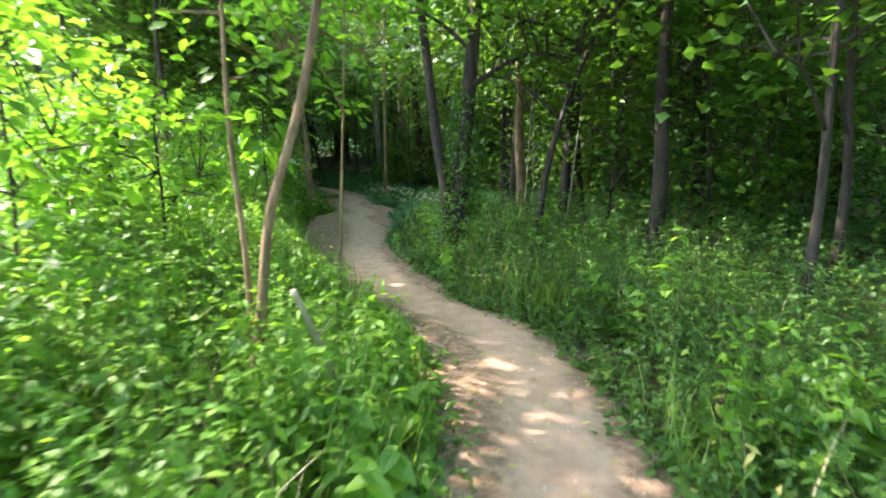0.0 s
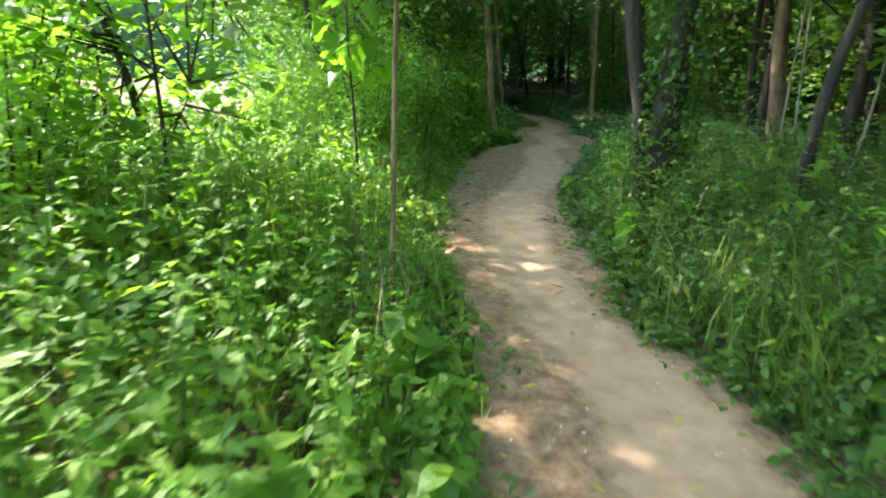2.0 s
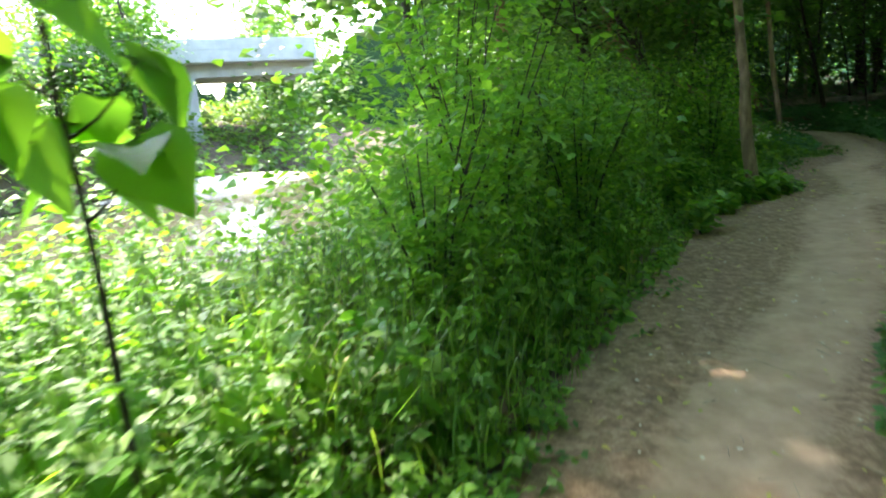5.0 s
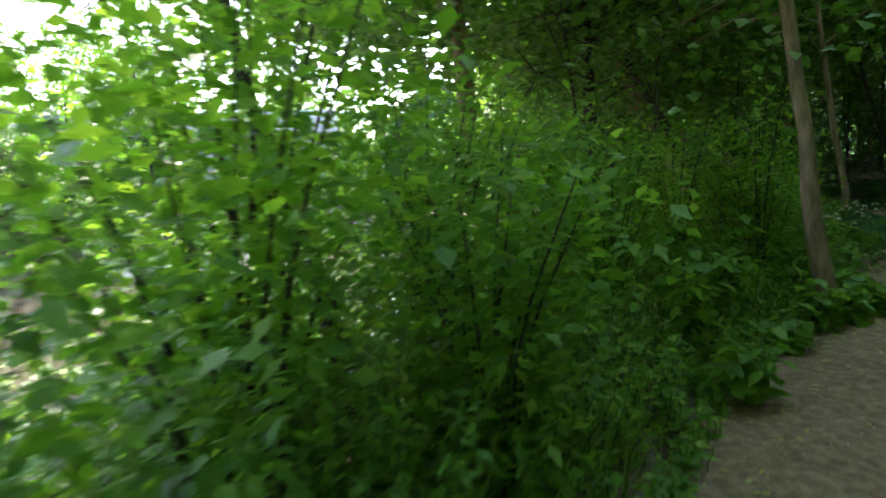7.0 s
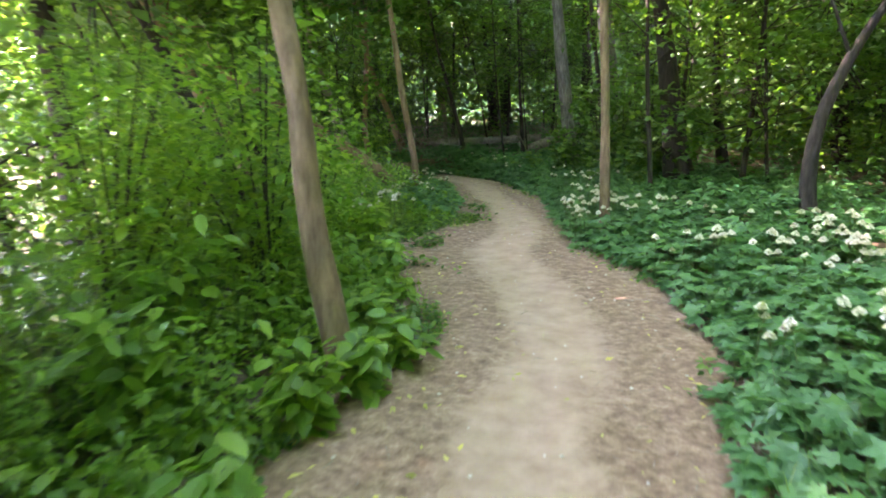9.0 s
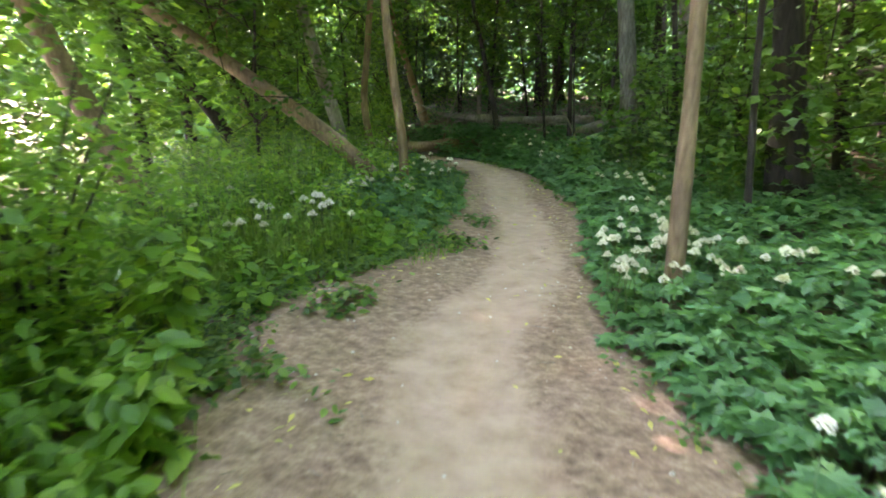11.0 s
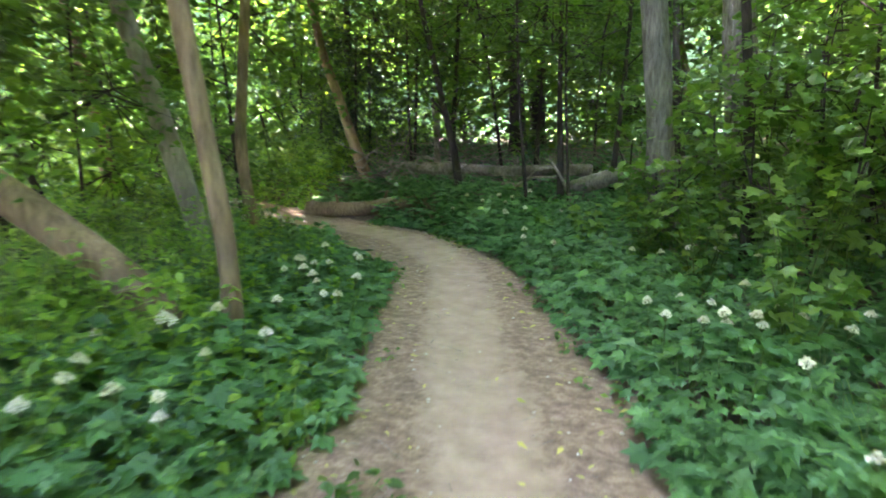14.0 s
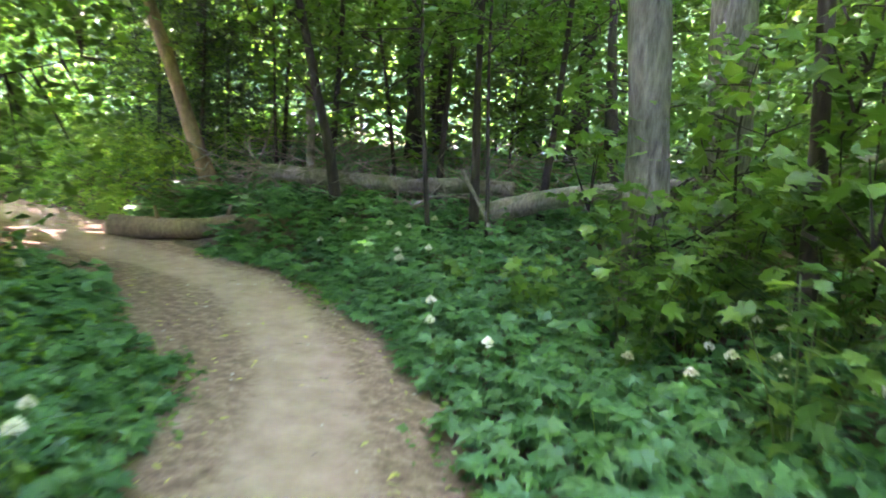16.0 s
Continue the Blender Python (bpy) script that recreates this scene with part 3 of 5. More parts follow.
lone("sapling", "thin straight sapling with a leafy top", -0.97, 5.9, [(0, 0, -.1), (0.0, 0, 1.2), (0.0, 0.02, 2.4), (0.0, 0.05, 3.8)], 0.017, 0.009, BARK_TAN, 22,
     limbs=[(0.55, (-0.6, 0.1, 2.6), 0.009), (0.62, (0.4, -0.3, 2.7), 0.008)], clumps=22, box=((-0.1, 0, 2.75), (0.9, 0.8, 0.8)), n_each=22, spread=0.17, size=0.12, shape=LEAF8, leaf=LEAF_BRIGHT, flare=0.2, seg=8)
lone("tree", "dark old tree with two trunks wrapped in creepers", 0.22, 9.4, [(0, 0, -.1), (0.05, 0.05, 1.0), (0.12, 0.1, 2.2), (0.2, 0.3, 4.5), (0.3, 0.3, 9)], 0.17, 0.06, BARK_DARK, 23,
     limbs=[(0.3, (1.6, -0.6, 3.1), 0.05), (0.36, (-1.3, 0.9, 3.9), 0.045), (0.5, (1.2, 1.5, 5.6), 0.05), (0.42, (1.9, 0.9, 3.6), 0.035)], clumps=70, box=((0.6, 0.2, 5.4), (3.0, 2.8, 2.6)), n_each=34, spread=0.5, size=0.19, shape=DIAMOND, leaf=LEAF_CANOPY,
     extra=[([(-0.05, 0, 0.5), (-0.18, 0.05, 1.2), (-0.36, 0.1, 2.1), (-0.7, 0.3, 4.2)], 0.1)])
lone("tree", "leaning dark tree with bare lower branches", 1.45, 8.75, [(0, 0, -.1), (0.0, 0, 1.2), (0.25, 0.1, 2.4), (0.9, 0.2, 4.2)], 0.06, 0.03, BARK_DARK, 24,
     limbs=[(0.55, (-1.0, 0.3, 2.9), 0.025), (0.6, (1.9, 0.1, 3.0), 0.02)], clumps=36, box=((0.5, 0.2, 3.9), (1.9, 1.6, 1.2)), n_each=26, spread=0.35, size=0.13, shape=LEAF4, leaf=LEAF_CANOPY)
for j, (x, y, r) in enumerate([(3.1, 8.7, 0.13), (3.35, 5.4, 0.055), (4.3, 6.5, 0.065), (2.5, 12.5, 0.11), (4.6, 11.0, 0.13), (1.7, 15.0, 0.1)]):
    lone("tree", "dark trunk standing in the shaded woods", x, y, [(0, 0, -.1), (0.03, 0, 1.5), (-0.05 + 0.1 * (j % 2), 0.1, 3.5), (0.2, 0.2, 9)], r, r * 0.4, BARK_DARK, 30 + j,
         limbs=[(0.22, (-0.9, -0.5, 2.6), 0.02), (0.3, (1.0, -0.4, 3.4), 0.02), (0.4, (-0.6, 1.2, 4.4), 0.03)], clumps=60, box=((0, 0, 5.2), (2.2, 2.2, 2.7)), n_each=20, spread=0.55, size=0.19, shape=DIAMOND, leaf=LEAF_CANOPY)
# slim trees on the river bank, crowns added above view to shade the path
for j, (x, y, r, cx) in enumerate([(-4.9, 12.2, 0.065, 1.7), (-3.2, -0.6, 0.035, 1.7), (-3.4, 3.3, 0.035, 1.7), (-3.5, 7.0, 0.035, 1.7)]):
    lone("tree", "slim bank tree with a wide leafy crown added for shade", x, y, [(0, 0, -.2), (-0.22, -0.26, 1.5), (-0.42, -0.5, 2.6), (-0.5, -0.6, 4.5), (-0.2, -0.3, 7)], r, r * 0.4, BARK_DARK, 90 + j,
         limbs=[(0.45, (1.2, -0.6, 4.8), 0.02), (0.55, (-1.0, 0.8, 5.4), 0.02), (0.6, (0.4, 1.4, 5.8), 0.02)], clumps=56, box=((0.2, 0, 5.9), (cx, 2.4, 1.7)), n_each=24, spread=0.45, size=0.17, shape=DIAMOND, leaf=LEAF_CANOPY)
for j, (x, y, h_) in enumerate([(-2.6, 2.9, 2.6), (-3.3, 4.6, 3.0), (-2.9, 6.2, 2.4), (-3.9, 6.6, 2.8), (-2.4, 1.2, 2.6)]):
    lone("young_tree", "young tree with bright sunlit leaves", x, y, [(0, 0, -.1), (0.05, 0, h_ * .4), (-0.05, 0.05, h_ * .8), (0, 0.05, h_ * 1.1)], 0.02, 0.006, BARK_DARK, 110 + j, flare=0.1, seg=7, n=10,
         limbs=[(0.4, (0.5, -0.2, h_ * .6), 0.008), (0.55, (-0.5, 0.2, h_ * .75), 0.008), (0.65, (0.1, 0.6, h_ * .85), 0.008)], clumps=30, box=((0, 0, h_ * .72), (0.85, 0.85, h_ * .4)), n_each=20, spread=0.17, size=0.15, shape=LEAF4, leaf=LEAF_BRIGHT)
lone("tree", "dark tree leaning away from the path over the bank", -5.25, 18.8, [(0, 0, -.2), (-0.38, 0.08, 0.7), (-0.86, 0.22, 1.5), (-1.48, 0.38, 2.5), (-2.1, 0.5, 3.6), (-2.6, 0.6, 6.5)], 0.1, 0.04, BARK_DARK, 97, flare=0.2,
     limbs=[(0.4, (-0.4, -0.8, 3.8), 0.025), (0.55, (-2.9, -0.4, 4.6), 0.025), (0.6, (-1.4, 1.3, 5.0), 0.025)], clumps=60, box=((-2.0, 0.3, 5.4), (2.6, 2.4, 1.8)), n_each=24, spread=0.45, size=0.17, shape=DIAMOND, leaf=LEAF_CANOPY)
# pale bare poles
for j, (x, y, lx) in enumerate([(1.5, 11.2, 0.1), (1.85, 11.8, -0.2), (2.1, 10.6, 0.35)]):
    lone("dead_sapling", "thin pale dead sapling without leaves", x, y, [(0, 0, -.1), (lx * .4, 0, 1.0), (lx * .6, 0.05, 2.0), (lx, 0.1, 3.6)], 0.022, 0.008, BARK_PALE, 50 + j, flare=0.1, seg=7, limbs=[(0.5, (lx + 0.5, 0.1, 2.3), 0.007)])

lone("tree", "tan smooth-barked tree bending beside the footpath", -3.54, 16.72, [(0, 0, -.1), (-0.10, 0.02, 0.5), (-0.20, 0.04, 1.1), (-0.24, 0.05, 1.8), (-0.36, 0.08, 2.6), (-0.55, 0.1, 5), (-0.5, 0.2, 10)], 0.1, 0.05, BARK_TAN, 25, flare=0.2,
     limbs=[(0.46, (-2.0, -0.6, 5.2), 0.035), (0.52, (0.9, 0.5, 5.6), 0.035)], clumps=90, box=((-0.9, 0, 5.4), (3.0, 2.8, 3.0)), n_each=20, spread=0.55, size=0.19, shape=DIAMOND, leaf=LEAF_CANOPY, n=26)
lone("tree", "straight tan tree among white flowers", -2.07, 21.47, [(0.02, 0, -.1), (0.0, 0, 1), (-0.04, 0, 2.2), (-0.15, 0.05, 5), (-0.3, 0.2, 10)], 0.068, 0.04, BARK_TAN, 26, flare=0.15,
     limbs=[(0.4, (1.3, 0.4, 4.6), 0.03), (0.5, (-0.9, 0.6, 5.4), 0.03)], clumps=80, box=((0.2, 0.2, 6.4), (2.8, 2.8, 3.0)), n_each=22, spread=0.55, size=0.2, shape=DIAMOND, leaf=LEAF_CANOPY, n=24)
lone("tree", "brown tree leaning out over the river bank", -6.85, 21.7, [(0, 0, -.3), (-0.45, -0.2, 0.8), (-1.0, -0.4, 2.0), (-1.9, -0.7, 4.2), (-2.6, -0.8, 8)], 0.16, 0.06, BARK_TAN, 27,
     limbs=[(0.45, (-0.6, 1.2, 4.2), 0.04), (0.5, (-3.2, -1.6, 4.4), 0.04), (0.4, (-2.3, 0.6, 3.2), 0.03)], clumps=130, box=((-1.7, -0.2, 5.6), (3.0, 3.2, 2.9)), n_each=38, spread=0.5, size=0.17, shape=DIAMOND, leaf=LEAF_CANOPY)
lone("tree", "thick tan tree slanting low over the undergrowth", -6.15, 24.82, [(0.1, 0.03, -.2), (-0.05, 0, 0.4), (-0.4, -0.1, 0.8), (-1.4, -0.45, 1.55), (-2.85, -0.88, 2.55), (-4.3, -1.3, 3.6), (-5.2, -1.4, 5.6)], 0.15, 0.06, BARK_TAN, 28, flare=0.2,
     limbs=[(0.4, (-2.2, 0.6, 3.6), 0.03), (0.5, (-4.6, -2.2, 3.2), 0.03), (0.7, (-3.6, -0.2, 5.4), 0.03)], clumps=80, box=((-3.7, -0.9, 4.6), (2.4, 2.4, 1.9)), n_each=38, spread=0.45, size=0.16, shape=DIAMOND, leaf=LEAF_CANOPY)
lone("tree", "dark tree leaning towards the water", -9.6, 26.6, [(0, 0, -.4), (-0.5, -0.25, 0.8), (-1.4, -0.7, 2.2), (-2.6, -1.2, 4.4), (-3.4, -1.4, 7)], 0.13, 0.05, BARK_DARK, 29,
     limbs=[(0.4, (-0.6, -0.8, 3.2), 0.03), (0.55, (-3.0, 0.2, 4.2), 0.03)], clumps=70, box=((-2.2, -0.8, 4.6), (2.4, 2.4, 2.2)), n_each=38, spread=0.45, size=0.17, shape=DIAMOND, leaf=LEAF_CANOPY,
     extra=[([(0.3, 0.1, -0.3), (0.0, 0.0, 1.0), (-0.6, -0.3, 2.4), (-1.2, -0.5, 4.0)], 0.045)])
lone("tree", "tan twin-stemmed tree rising from white-flowered ground cover", -5.77, 24.98, [(0, 0, -.1), (-0.02, 0, 0.8), (-0.16, -0.04, 1.8), (-0.30, -0.1, 3.0), (-0.6, -0.1, 6), (-0.7, 0, 10)], 0.078, 0.04, BARK_TAN, 40, flare=0.2,
     limbs=[(0.4, (0.7, 0.6, 4.8), 0.03), (0.5, (-1.9, -0.4, 5.6), 0.03)], clumps=80, box=((-0.6, 0, 6.0), (2.7, 2.7, 2.8)), n_each=20, spread=0.55, size=0.19, shape=DIAMOND, leaf=LEAF_CANOPY, n=24)
lone("tree", "grey tree with flaking bark behind the flowers", -8.25, 27.55, [(0.1, 0, -.2), (-0.1, -0.03, 0.8), (-0.45, -0.15, 2.0), (-0.85, -0.25, 3.5), (-1.1, -0.2, 6), (-1.1, 0, 9)], 0.15, 0.06, BARK_PALE, 41, flare=0.2,
     limbs=[(0.5, (-1.3, 0.6, 5.2), 0.03)], clumps=50, box=((-0.6, 0, 6.2), (2.2, 2.2, 2.2)), n_each=20, spread=0.55, size=0.19, shape=DIAMOND, leaf=LEAF_CANOPY)
lone("tree", "slim curving tan tree at the bend of the path", -7.95, 28.35, [(0, 0, -.2), (-0.22, 0.05, 0.7), (-0.36, 0.1, 1.5), (-0.28, 0.1, 2.5), (-0.2, 0.15, 4.5), (-0.4, 0.2, 8)], 0.095, 0.04, BARK_TAN, 42,
     limbs=[(0.5, (-1.5, 0.6, 4.6), 0.03), (0.6, (0.9, 0.4, 5.2), 0.03)], clumps=60, box=((-0.4, 0.2, 5.6), (2.3, 2.3, 2.2)), n_each=36, spread=0.5, size=0.19, shape=DIAMOND, leaf=LEAF_CANOPY)
lone("tree", "leaning brown tree behind a fallen log", -9.05, 33.9, [(0.05, 0, -.1), (-0.32, 0, 0.8), (-0.8, 0.05, 2.0), (-1.4, 0.1, 3.6), (-2.3, 0.1, 8)], 0.15, 0.06, BARK_TAN, 43,
     limbs=[(0.55, (-0.1, 0.9, 5.4), 0.04)], clumps=60, box=((-1.3, 0.2, 6.2), (2.6, 2.6, 2.4)), n_each=22, spread=0.55, size=0.2, shape=DIAMOND, leaf=LEAF_CANOPY)
lone("tree", "thin dark tree in front of the log pile", -6.72, 33.1, [(0, 0, -.1), (-0.18, 0, 1.0), (-0.55, 0, 2.4), (-1.1, 0.1, 4.6), (-1.6, 0.1, 9)], 0.085, 0.03, BARK_DARK, 44,
     limbs=[(0.5, (0.6, 0.3, 5.2), 0.025)], clumps=56, box=((-0.6, 0.1, 6.2), (2.2, 2.2, 2.4)), n_each=22, spread=0.55, size=0.2, shape=DIAMOND, leaf=LEAF_CANOPY)
lone("tree", "large grey tree with deeply ridged bark", -3.1, 29.75, [(0.12, 0.05, -.1), (-0.05, -0.02, 1.5), (-0.27, -0.08, 3.4), (-0.5, -0.15, 6), (-0.9, -0.2, 12)], 0.19, 0.1, BARK_GREY, 45,
     limbs=[(0.5, (1.4, 0.5, 7), 0.05), (0.55, (-1.3, 0.8, 7.5), 0.05)], clumps=80, box=((0, 0.2, 8.0), (3.2, 3.2, 2.8)), n_each=20, spread=0.6, size=0.2, shape=DIAMOND, leaf=LEAF_CANOPY, seg=20, n=34)
lone("tree", "broad grey tree behind the ridged one", -2.05, 31.6, [(0.15, 0, -.1), (0, 0, 1.5), (-0.2, -0.05, 3.4), (-0.5, -0.1, 6), (-0.9, -0.2, 12)], 0.27, 0.14, BARK_GREY, 46, seg=18, n=26,
     clumps=50, box=((0, 0.2, 8.5), (3.0, 3.0, 2.6)), n_each=20, spread=0.6, size=0.2, shape=DIAMOND, leaf=LEAF_CANOPY)
lone("tree", "thin dark trunk among maple saplings", -2.25, 28.9, [(0.1, 0, -.1), (0.0, 0, 1.2), (-0.15, 0, 2.6), (-0.45, 0.0, 5), (-0.8, 0, 9)], 0.07, 0.03, BARK_DARK, 47,
     limbs=[(0.3, (0.8, -0.3, 3.0), 0.012), (0.36, (-0.7, 0.3, 3.6), 0.012)], clumps=50, box=((0, 0, 6), (2.0, 2.0, 2.4)), n_each=24, spread=0.45, size=0.15, shape=DIAMOND, leaf=LEAF_CANOPY)
lone("tree", "arched dark tree bending over the ground cover", 0.4, 21.6, [(0, 0, -.1), (-0.12, 0, 0.8), (0.05, 0, 1.8), (0.7, 0.1, 3.0), (1.9, 0.2, 4.3)], 0.1, 0.03, BARK_DARK, 48,
     limbs=[(0.5, (-0.5, 0.6, 3.6), 0.025)], clumps=40, box=((0.9, 0.2, 4.4), (1.8, 1.6, 1.1)), n_each=24, spread=0.4, size=0.13, shape=DIAMOND, leaf=LEAF_CANOPY)
for j, (x, y, lx, r) in enumerate([(-5.2, 32.2, -0.5, 0.035), (-4.7, 32.6, -0.25, 0.07), (-4.45, 31.9, -0.35, 0.03), (-3.9, 33.0, 0.2, 0.06), (-1.3, 24.5, -0.3, 0.05), (-0.7, 27.0, 0.15, 0.055), (0.2, 25.2, 0.3, 0.06), (-5.6, 34.8, 0.1, 0.06), (-7.9, 36.0, 0.1, 0.08), (-8.6, 35.2, -0.3, 0.04)]):
    lone("tree", "slim dark understorey tree", x, y, [(0, 0, -.1), (lx * .3, 0, 1.2), (lx * .6, 0.05, 2.6), (lx, 0.1, 6)], r, r * 0.45, BARK_DARK, 60 + j, flare=0.2, seg=9,
         limbs=[(0.4, (lx + 0.8, -0.2, 3.0), 0.012), (0.5, (lx - 0.8, 0.3, 3.8), 0.012)], clumps=44, box=((lx * .7, 0, 4.2), (1.5, 1.5, 1.9)), n_each=24, spread=0.32, size=0.13, shape=LEAF4, leaf=LEAF_CANOPY)

# young maples with level tiers of lobed leaves
for j, (x, y, h_) in enumerate([(-1.75, 28.3, 2.6), (-2.55, 29.5, 2.2), (-1.2, 27.3, 2.8), (-1.5, 29.6, 3.0), (-2.9, 30.6, 2.4), (-0.6, 28.4, 3.2), (-1.9, 31.0, 2.8), (-0.9, 25.6, 2.5)]):
    lone("young_tree", "young maple with tiers of lobed green leaves", x, y, [(0, 0, -.1), (0.04, 0, h_ * .4), (-0.03, 0.05, h_ * .8), (0.03, 0.05, h_ * 1.05)], 0.018, 0.005, BARK_DARK, 140 + j, flare=0.1, seg=7, n=10, group="young maples",
         limbs=[(0.3, (-0.6, -0.3, h_ * .42), 0.007), (0.45, (0.55, -0.35, h_ * .56), 0.007), (0.6, (-0.45, 0.45, h_ * .7), 0.007), (0.75, (0.35, 0.4, h_ * .85), 0.006)],
         clumps=34, box=((0, 0, h_ * .62), (0.95, 0.95, h_ * .42)), n_each=13, spread=0.16, size=0.135, shape=LOBED, leaf=LEAF_CANOPY)

# dense dark evergreen bush at the bend
for j, (x, y, s) in enumerate([(-10.3, 35.5, 1.2), (-9.0, 36.3, 1.3), (-11.8, 36.4, 1.3)]):
    r_ = np.random.default_rng(70 + j)
    ob = tagged(new("evergreen_bush"), "dense dark evergreen bush at the edge of the wood", "bush", "evergreen bushes")
    ob.location = (x, y, gz(x, y))
    part("trunk", tube([(0, 0, -.1), (0, 0.05, 1.2), (0.05, 0, 2.8 * s)], 0.06, 0.02, r_, 8, 8), BARK_DARK, ob, "", True)
    tips = r_.normal(0, 1, (120, 3))
    tips /= np.linalg.norm(tips, axis=1)[:, None]
    tips = tips * r_.uniform(0.5, 1, (120, 1)) * np.array([1.15, 1.15, 1.6]) * s + np.array([0, 0, 1.65 * s])
    part("foliage", crown_of(r_, tips, 42, 0.2, 0.1, LEAF_NARROW, 0.6), LEAF_FIR, ob)

# sapling with large heart-shaped leaves
ob = tagged(new("sapling"), "slender sapling with large bright heart-shaped leaves", "sapling")
ob.location = (-2.2, 7.66, gz(-2.2, 7.66))
r_ = np.random.default_rng(81)
STALK = [(0.04, -0.02, -0.1), (0.03, 0, 0.6), (-0.02, 0.02, 1.2), (-0.06, 0.02, 1.6), (-0.07, 0.0, 2.3)]
part("trunk", tube(STALK, 0.016, 0.005, r_, 8, 18, 0.03), BARK_DARK, ob, "", True)
ends = []
for k in range(7):
    a = smooth_line(STALK, 60)[33 + 3 * k]
    an = 2.4 * k + 0.5
    e = a + np.array([0.2 * math.cos(an), 0.2 * math.sin(an), 0.2])
    part("twig", tube([a, (a + e) / 2 + np.array([0, 0, -0.03]), e], 0.006, 0.003, r_, 6, 6, 0.02), BARK_DARK, ob, "", True)
    ends += [(e, an), (a * .5 + e * .5, an + 1.3), (e, an - 1.0), (e, an + 0.9)]
for e, an in ends:
    part("leaf", leaves([e], [r_.uniform(0.16, 0.25)], HEART, r_, az=[an + r_.uniform(-.4, .4)], pitch=(-1.0, 0.05), roll=0.35), LEAF_BRIGHT, ob, "", True)

# ---------------------------------------------------------------- dead wood
def log(kind, label, pts, r0, r1, mat, seed, group=""):
    r_ = np.random.default_rng(seed)
    ob = tagged(new(kind), label, "log", group)
    base = np.array(pts[0], float)
    ob.location = base
    loc = [tuple(np.array(p, float) - base) for p in pts]
    part("trunk", tube(loc, r0, r1, r_, 12, 22, 0.07), mat, ob, "", True)
    line = smooth_line(loc, 20)
    for k in range(2):
        a = line[6 + 7 * k]
        e = a + np.array([r_.uniform(-.15, .15), r_.uniform(-.2, .2), r0 * 1.2 + 0.12])
        part("branch_stub", tube([a, (a + e) / 2, e], r0 * 0.25, r0 * 0.12, r_, 6, 5), mat, ob, "", True)
    return ob


def over(x, y, h):
    return (x, y, gz(x, y) + h)


log("fallen_log", "bare tan fallen log lying beside the path", [over(-9.7, 32.3, 0.12), over(-8.6, 32.4, 0.14), over(-7.2, 32.5, 0.08)], 0.16, 0.13, LOG_TAN, 1)
log("fallen_log", "long grey fallen log in the pile", [over(-8.5, 34.4, 0.42), over(-6.6, 34.0, 0.5), over(-4.3, 33.6, 0.5)], 0.13, 0.10, DEAD_WOOD, 2, "log pile")
log("fallen_log", "short grey fallen log under the others", [over(-7.5, 33.6, 0.2), over(-6.4, 33.6, 0.24), over(-5.2, 33.4, 0.2)], 0.14, 0.11, DEAD_WOOD, 3, "log pile")
log("fallen_log", "mossy grey log lying low in the pile", [over(-8.9, 35.2, 0.1), over(-7.6, 34.9, 0.1), over(-5.9, 34.9, 0.12)], 0.12, 0.08, DEAD_WOOD, 4, "log pile")
log("fallen_tree", "grey fallen tree propped up across the wood", [over(-5.1, 33.5, 0.10), (-3.6, 32.7, 1.05), (-1.7, 31.95, 1.42), (1.2, 31.4, 2.2), (2.6, 31.2, 2.6)], 0.16, 0.09, DEAD_WOOD, 5)
log("dead_branch", "thin bare dead branch arching over the pile", [over(-8.9, 34.4, 0.0), over(-8.2, 34.0, 0.35), over(-7.6, 33.4, 0.05)], 0.035, 0.02, DEAD_WOOD, 6, "dead branches")
log("dead_branch", "crooked dead branch leaning on the logs", [over(-5.9, 33.2, 0.0), over(-5.4, 32.9, 0.55), over(-4.6, 32.7, 0.62)], 0.03, 0.015, DEAD_WOOD, 7, "dead branches")
log("dead_branch", "slim dead branch standing aslant", [over(-4.3, 31.6, 0.0), over(-4.5, 31.9, 0.5), over(-4.9, 32.3, 1.1)], 0.035, 0.02, DEAD_WOOD, 8, "dead branches")
log("dead_branch", "forked dead branch lying in the ground cover", [over(-8.7, 33.8, 0.0), over(-8.5, 34.3, 0.7), over(-8.4, 34.5, 1.3)], 0.025, 0.01, DEAD_WOOD, 9, "dead branches")
log("dead_stick", "pale broken stick leaning in the grass", [over(-0.48, 3.5, 0.0), over(-0.56, 3.14, 0.48), over(-0.65, 2.74, 0.98)], 0.018, 0.013, BLEACHED, 10)
log("river_log", "pale driftwood log lying in the river", [(-12.8, 23.9, -1.05), (-12.2, 24.9, -1.03), (-11.4, 26.2, -1.06)], 0.13, 0.1, BARK_PALE, 12)
log("river_log", "weathered log at the water's edge", [(-11.9, 22.6, -1.07), (-12.6, 23.4, -1.02), (-13.6, 24.0, -1.05)], 0.09, 0.07, BARK_PALE, 13)
ob = tagged(new("broken_trunk"), "grey snapped tree trunk standing behind the logs", "dead tree")
ob.location = over(-7.9, 35.0, -0.05)
part("trunk", tube([(0, 0, 0), (-0.03, 0, 0.9), (-0.1, 0, 1.9)], 0.09, 0.07, np.random.default_rng(5), 10, 12, 0.1), DEAD_WOOD, ob, "", True)
r_ = np.random.default_rng(91)
n = 760
bx, by = r_.uniform(-9.6, -3.2, n), r_.uniform(33.0, 36, n)
a = np.stack([bx, by, ground_z(bx, by) + r_.uniform(0, 0.9, n) ** 1.4], 1)
b = a + np.stack([r_.normal(0, 0.45, n), r_.normal(0, 0.3, n), r_.normal(0.1, 0.22, n)], 1)
